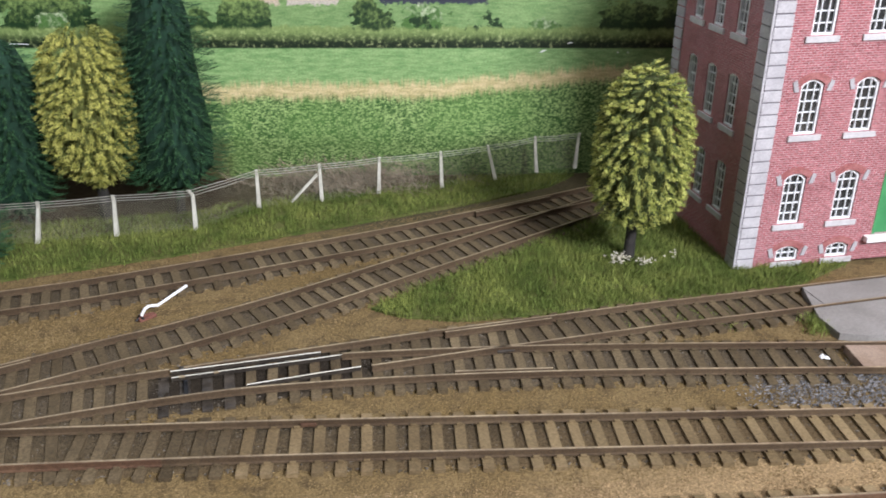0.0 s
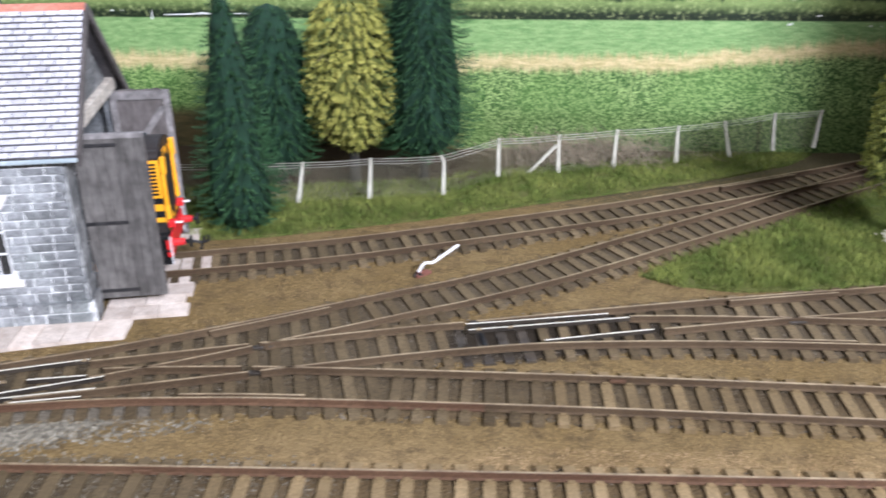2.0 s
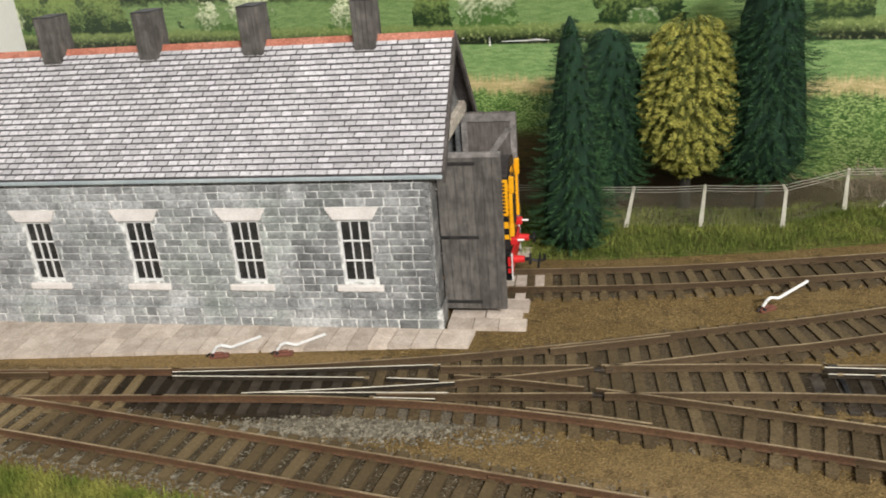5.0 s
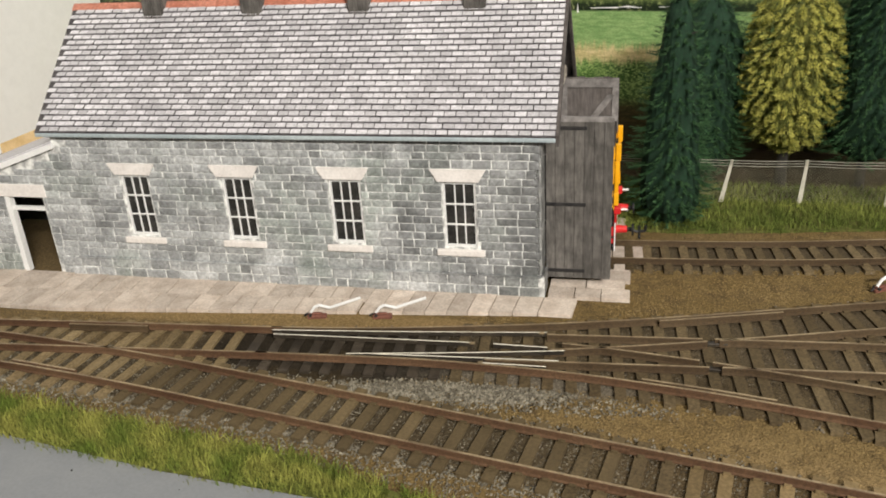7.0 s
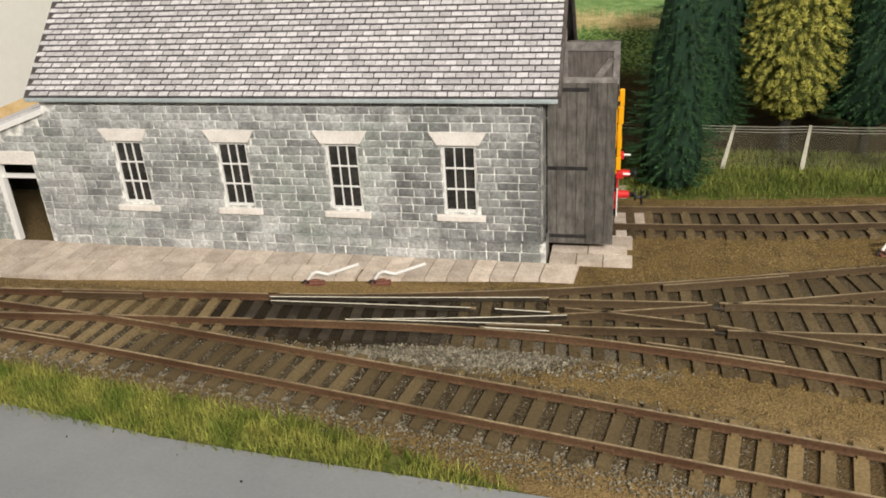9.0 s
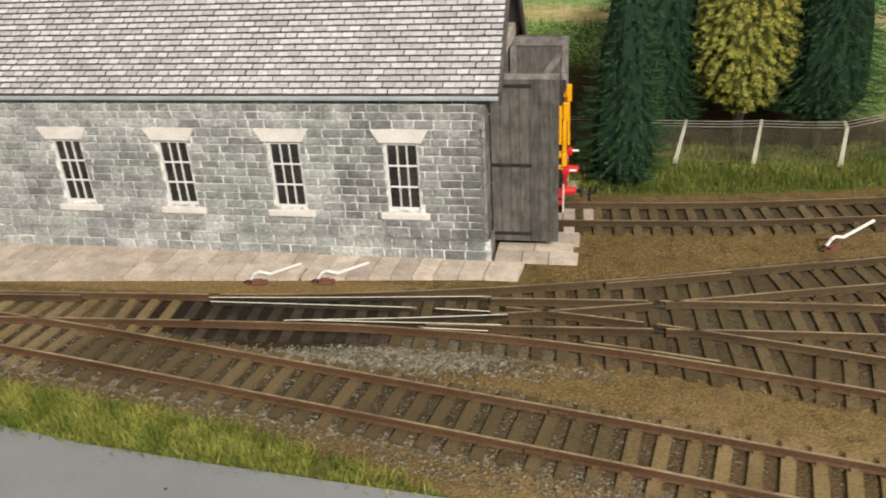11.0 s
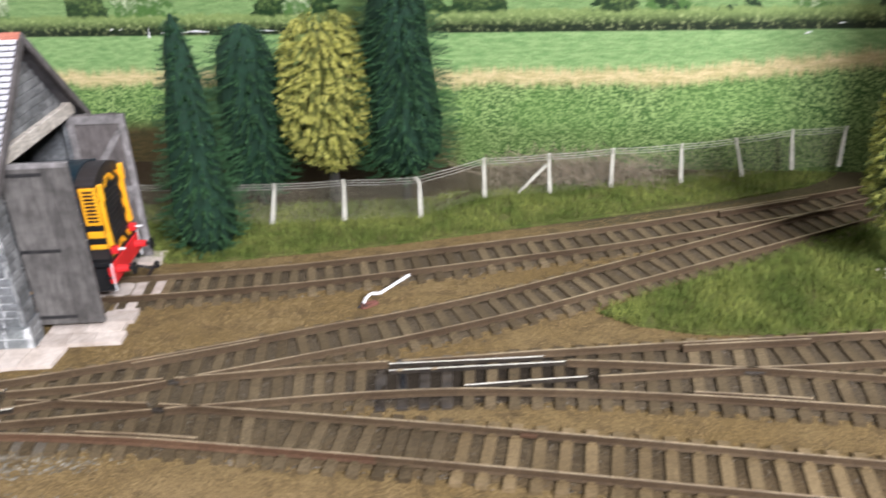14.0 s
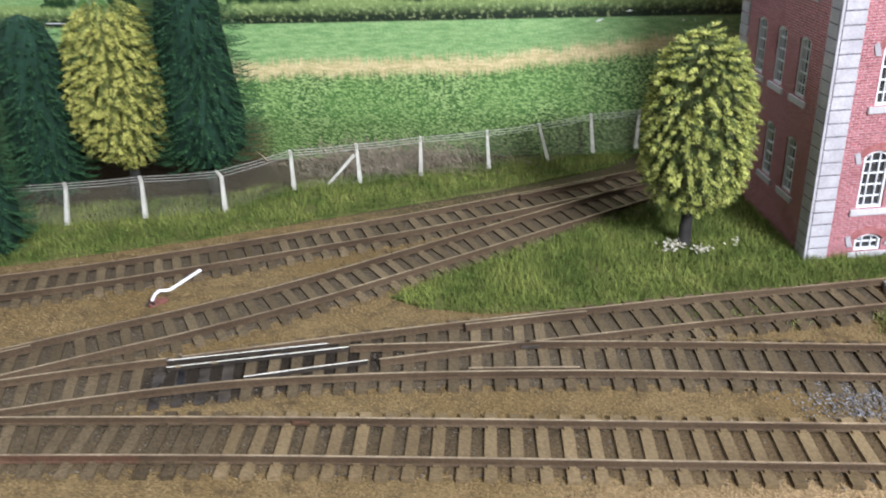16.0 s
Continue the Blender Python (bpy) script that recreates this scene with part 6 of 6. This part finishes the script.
    # corner steps with white edges
    for x in (-50.5, 44.0, 52.0):
        st = loco_part("step", boxes((x - 1.8, x + 1.8, *both(s, 13.6, 16.4), 6.6, 7.3), (x - 1.8, x + 1.8, *both(s, 13.6, 16.4), 12, 12.7), (x - 1.8, x + 1.8, *both(s, 13.4, 13.9), 6.6, 17)), M_black, "black footstep")
        e = x - 1.9 if x < 45 else x + 1.9
        loco_part("step_edge", rods(([(e, s * 16.5, 6.6), (e, s * 16.5, 18.6)], 0.28)), M_white, "white step edge", st)
    loco_part("hand_rail", rods(([(42.1, s * 16.6, 18.6), (45.6, s * 16.6, 18.2), (45.6, s * 16.6, 12)], 0.25)), M_white)
# ends
for e in (-1, 1):
    loco_part("buffer_beam", boxes((*both(e, 52, 54.2), -16, 16, 9.5, 17.6), soft=0.3), M_signal_red, "red buffer beam")
    for s in (-1, 1):
        bm = bmesh.new()
        rod(bm, (e * 54.1, s * 11.5, 14.0), (e * 58.6, s * 11.5, 14.0), 1.7, 1.4, sides=16)
        buf = loco_part("buffer", bm, M_signal_red, "red buffer housing")
        bm = bmesh.new()
        rod(bm, (e * 58.4, s * 11.5, 14.0), (e * 60.6, s * 11.5, 14.0), 0.8, sides=10)
        rod(bm, (e * 60.4, s * 11.5, 14.0), (e * 61.2, s * 11.5, 14.0), 2.4, sides=18)
        loco_part("buffer_head", bm, M_black, "", buf)
        lamp = loco_part("lamp_bracket", boxes((*both(e, 53, 56.0), *both(s, 9.5, 12.5), 20.6, 23.6), soft=0.5), M_signal_red, "red lamp bracket")
        loco_part("pin", rods(([(e * 55.8, s * 11, 22.3), (e * 58.6, s * 11, 22.3)], 0.45)), M_white, "white pin", lamp)
    loco_part("coupling_hook", rods(([(e * 54, 0, 10), (e * 63, 0, 8), (e * 66, 0, 8.6), (e * 66, 0, 11)], 0.6)), M_black)
    loco_part("coupling_bar", boxes((*both(e, 63, 64.0), -6, 6, 7.4, 8.3)), M_black)
bm = bmesh.new()
prism(bm, vaulted(16.2, 19, 44.6, 49.4, 5.5), "x", -53.6, -53.0)
loco_part("cab_end", bm, M_wasp, "black and yellow chevron cab end")
for s in (-1, 1):
    loco_part("end_window", boxes((-53.9, -53.5, *both(s, 5, 13), 35, 43)), M_glass, "dark cab end window")
bm = bmesh.new()
prism(bm, vaulted(12.4, 19.2, 45.6, 49.4, 3.2), "x", 53.0, 53.4)
loco_part("nose_end", bm, M_wasp, "black and yellow chevron radiator end")
bm = boxes((53.4, 53.8, -8, 8, 23, 46))
grille = loco_part("grille", bm, M_black, "black radiator grille")
for k in range(10):
    loco_part("slat", boxes((53.7, 54.1, -7.6, 7.6, 24 + 2.1 * k, 25 + 2.1 * k)), M_roofgrey, "", grille)

# ---- hand levers of the points ----
def lever(x, y, turn, reach, label):
    ob = thing("point_lever", x, y, 0, turn, label, "lever", "hand levers of the points")
    base = bmesh.new()
    box(base, -1.4, 6.0, -1.3, 1.3, -0.8, 0.7, soft=0.35)
    box(base, -0.6, 4.2, -0.7, 0.7, 0.7, 1.5, soft=0.3)
    part("base", base, M_lever_base, ob, "red-brown cast base")
    part("pivot", rods(([(0, -1.7, 0.9), (0, 1.7, 0.9)], 0.55), ([(-2.6, 0, 0.2), (-1.2, 0, 1.2)], 0.4), sides=8), M_iron, ob, "dark pivot pin")
    part("arm", rods(([(0, 0, 1.6), (1.8, 0, 3.9), (3.6, 0, 4.6), (5.6, 0, 4.0), (7.6, 0, 3.4), (reach, 0, 7.2)], 0.6), sides=8), M_white, ob, "white bent wire arm")


lever(-88.0, 304.0, 42.5, 21.5, "white bent wire point lever on a red-brown base")
lever(-285.7, 223.3, 20.5, 19.6, "white bent wire point lever beside the paving")
lever(-261.4, 230.6, 20.5, 19.4, "white bent wire point lever beside the paving")

# ---- crossing boards between the rails at the road ----
CROSS = thing("crossing_board", 0, 0, 0, 0, "brown board between the rails at the road crossing", "crossing board")
for line, x0, x1 in ((T2A, 184, 330), (T2B, 193, 330)):
    bm = bmesh.new()
    sweep(bm, between(line, x0, x1), [(-7.4, -0.4), (7.4, -0.4), (7.4, 2.9), (-7.4, 2.9)])
    part("board", bm, M_board if line is T2A else M_tarmac, CROSS)

# ---- stones of the shed front and tiles of its roof ----
r = random.Random(21)
stone_meshes = {}


def stone(w, h):
    key = (round(w * 2) / 2, round(h, 1))
    if key not in stone_meshes:
        bm = bmesh.new()
        w2, h2 = key[0] / 2, key[1] / 2
        ring = lambda k, d: [bm.verts.new((x * MM, d * MM, z * MM)) for x, z in ((-w2 + k, -h2 + k), (w2 - k, -h2 + k), (w2 - k, h2 - k), (-w2 + k, h2 - k))]
        rings = [ring(0, 0.25), ring(0.14, 0.0), ring(0.75, -0.14)]
        bm.faces.new(rings[-1])
        for a, b in zip(rings, rings[1:]):
            for i in range(4):
                bm.faces.new((a[i], a[(i + 1) % 4], b[(i + 1) % 4], b[i]))
        bmesh.ops.recalc_face_normals(bm, faces=bm.faces[:])
        mesh = bpy.data.meshes.new("stone")
        bm.to_mesh(mesh)
        bm.free()
        mesh.materials.append(M_stone)
        stone_meshes[key] = mesh
    return stone_meshes[key], key


def blocked(u0, u1, z0, z1):
    for c in WIN_U:
        if u1 > c - 6.4 and u0 < c + 6.4 and z1 > 20.0 and z0 < 46.8:
            return True
    return u1 > -229.6 and u0 < -210.8 and z0 < 36


loose = []
rows = []
z = 0.4
while z < EAVE - 1.5:
    h = r.choice((2.9, 3.2, 3.5)) if z > 9 else 4.3
    rows.append((z, min(h, EAVE - 0.3 - z)))
    z += h
for z, h in rows:
    u = -0.2 - r.uniform(0, 2)
    first = True
    while u > -272:
        w = r.choice((4.6, 6.0, 7.0, 7.8, 8.8))
        if first:
            w, first = w - 1.0, False
        u0, u1 = u - w, u
        cuts = [(u0, u1)]
        if blocked(u0, u1, z, z + h):
            cuts = []
            step = 0.5
            run = None
            q = u0
            while q < u1 + 1e-6:
                free = q + step <= u1 + 1e-6 and not blocked(q, q + step, z, z + h)
                if free and run is None:
                    run = q
                if not free and run is not None:
                    if q - run > 1.4:
                        cuts.append((run, q))
                    run = None
                q += step
        for a, b in cuts:
            limit = 58.0 + (a + 200) * 0.34 if a < -200 else 99
            if z + h > limit - 1:
                continue
            loose.append((a, b, z, h))
        u = u0 - 0.24
part("plinth", boxes((-LENGTH, 0.9, -0.3, 0.4, 0, 8.7), (0.05, 0.9, 0.4, 9.8, 0, 8.7)), M_mortar, SHED, "low stone plinth")
# pale string course over the larger stones of the base
for u in range(-200, 0, 25):
    part("plinth_stone", boxes((u + 0.2, u + 24.8, -0.95, 0.5, 8.75 + 0.1 * (u % 3), 9.45), soft=0.12), M_stone, wall_s)
loose.sort(key=lambda s: abs(s[0] + 70))
for n_, (a, b, z, h) in enumerate(loose[:300]):
    mesh, key = stone(b - a - 0.14, h - 0.26)
    ob = new("stone", mesh)
    ob.parent = wall_s
    ob.matrix_basis = Matrix.Translation(((a + b) / 2 * MM, (0.28 - (0.75 if z < 8.5 else 0.0) + r.uniform(-0.06, 0.08)) * MM, (z + h / 2) * MM)) @ Matrix.Diagonal(((b - a - 0.14) / key[0], 1, (h - 0.26) / key[1], 1))


def joined(name, items, material, parent):
    """The remaining pieces in one mesh: each a bevelled block given by centre, half axes and rise."""
    V, F = [], []
    for c, ax, ay, az in items:
        k = len(V)
        for inset, d in ((0.0, 0.0), (0.14, 1.0), (0.75, 1.5)):
            sx, sy = 1 - inset / ax.length, 1 - inset / ay.length
            for i, j in ((-1, -1), (1, -1), (1, 1), (-1, 1)):
                V.append(c + ax * i * sx + ay * j * sy + az * d)
        F += [(k + 8, k + 9, k + 10, k + 11)] + [(k + q + i, k + q + (i + 1) % 4, k + q + 4 + (i + 1) % 4, k + q + 4 + i) for q in (0, 4) for i in range(4)]
    return raw(name, np.array([tuple(v) for v in V]), F, material, parent)


M_stone_rest = stone_material("printed_grey_stone_rest", True)
M_slate_rest = surf("grey_roof_tile_rest", (0.53, 0.52, 0.55), (0.62, 0.61, 0.64), 40, 0.8, 0.55, 0.10, spec=0.4, vary=0.2, speck=0.26, island=True)
items = [[], []]
for a, b, z, h in loose[300:]:
    items[b < -200].append((Vector(((a + b) / 2, 0.5 - (0.75 if z < 8.5 and b > -200 else 0.0), z + h / 2)), Vector(((b - a) / 2 - 0.07, 0, 0)), Vector((0, 0, h / 2 - 0.13)), Vector((0, -0.2 - r.uniform(0, 0.12), 0))))
joined("stonework", items[0], M_stone_rest, wall_s)
joined("stonework", items[1], M_stone_rest, lean_wall)
# blocks of the door gable, its shade put into a darker stone colour
M_gable = surf("shaded_gable_stone", (0.10, 0.102, 0.10), (0.19, 0.19, 0.185), 12, 1.2, 0.8, 0.14, vary=0.25, speck=0.35, island=True)
blocks = []
for k in range(30):
    z = 0.4 + 3.4 * k
    inset = max(0.0, z + 3.4 - 66.0) * 0.98
    if z > 101:
        break
    runs = [(0.8, 9.8), (75.2, 82.4)] if z + 3.4 < 69 else [(1.5 + inset, 81.5 - inset)] if z > 69 else []
    for v0, v1 in runs:
        v = v0 - (3.0 if k % 2 else 0.0)
        while v < v1:
            w = r.choice((5.2, 6.2, 7.0))
            a, b = max(v, v0), min(v + w, v1)
            if b - a > 1.6:
                blocks.append((Vector((0.02 if z > 8.7 else 0.92, (a + b) / 2, z + 1.7)), Vector((0, (b - a) / 2 - 0.1, 0)), Vector((0, 0, 1.58)), Vector((0.22, 0, 0))))
            v += w
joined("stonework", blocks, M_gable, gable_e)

slope = Vector((0, 44.0, 42.6))
run = slope.length
slope.normalize()
up = Vector((0, -slope.z, slope.y))
tile = bmesh.new()
v = [tile.verts.new((x * MM, y * MM, z * MM)) for x, y, z in ((-1.98, -1.02, 0.42), (1.98, -1.02, 0.42), (1.98, -1.02, 0.95), (-1.98, -1.02, 0.95), (1.98, 1.15, 0.2), (-1.98, 1.15, 0.2))]
for q in ((0, 1, 2, 3), (3, 2, 4, 5), (1, 4, 2), (0, 3, 5)):
    tile.faces.new([v[i] for i in q])
bmesh.ops.recalc_face_normals(tile, faces=tile.faces[:])
tile_mesh = bpy.data.meshes.new("roof_tile")
tile.to_mesh(tile_mesh)
tile.free()
tile_mesh.materials.append(M_slate)
places = []
courses = int(run / 2.65)
for k in range(courses):
    c = Vector((0, -2.5, 64.6)) + slope * (1.6 + k * (run - 2.4) / courses) + up * 1.0
    u = 5.5 - (2.15 if k % 2 else 0.0) - 2.15
    if k % 2:
        places.append((4.42, c, 0.0, 0.05, 0.53))
    while u > -203:
        places.append((u + r.uniform(-0.12, 0.12), c, r.uniform(-1.2, 1.2), r.uniform(0, 0.18), 1.0))
        u -= 4.3
places.sort(key=lambda s: abs(s[0] + 40) + 0.8 * (s[1].z - 64))
basis = Matrix(((1, 0, 0, 0), (0, slope.y, -slope.z, 0), (0, slope.z, slope.y, 0), (0, 0, 0, 1)))
for u, c, a, lift, wide in places[:300]:
    ob = new("roof_tile", tile_mesh)
    ob.parent = roof_front
    ob.matrix_basis = Matrix.Translation((Vector((u, c.y, c.z)) + up * lift) * MM) @ basis @ pose(0, 0, 0, 0, 0, a) @ Matrix.Diagonal((wide, 1, 1, 1))
V, F = [], []
for u, c, a, lift, wide in places[300:]:
    m = Matrix.Translation((Vector((u, c.y, c.z)) + up * lift)) @ basis @ pose(0, 0, 0, 0, 0, a) @ Matrix.Diagonal((wide, 1, 1, 1))
    k = len(V)
    V += [tuple(m @ Vector(q)) for q in ((-1.98, -1.02, 0.42), (1.98, -1.02, 0.42), (1.98, -1.02, 0.95), (-1.98, -1.02, 0.95), (1.98, 1.15, 0.2), (-1.98, 1.15, 0.2))]
    F += [(k, k + 1, k + 2, k + 3), (k + 3, k + 2, k + 4, k + 5)]
raw("tilework", np.array(V), F, M_slate_rest, roof_front)
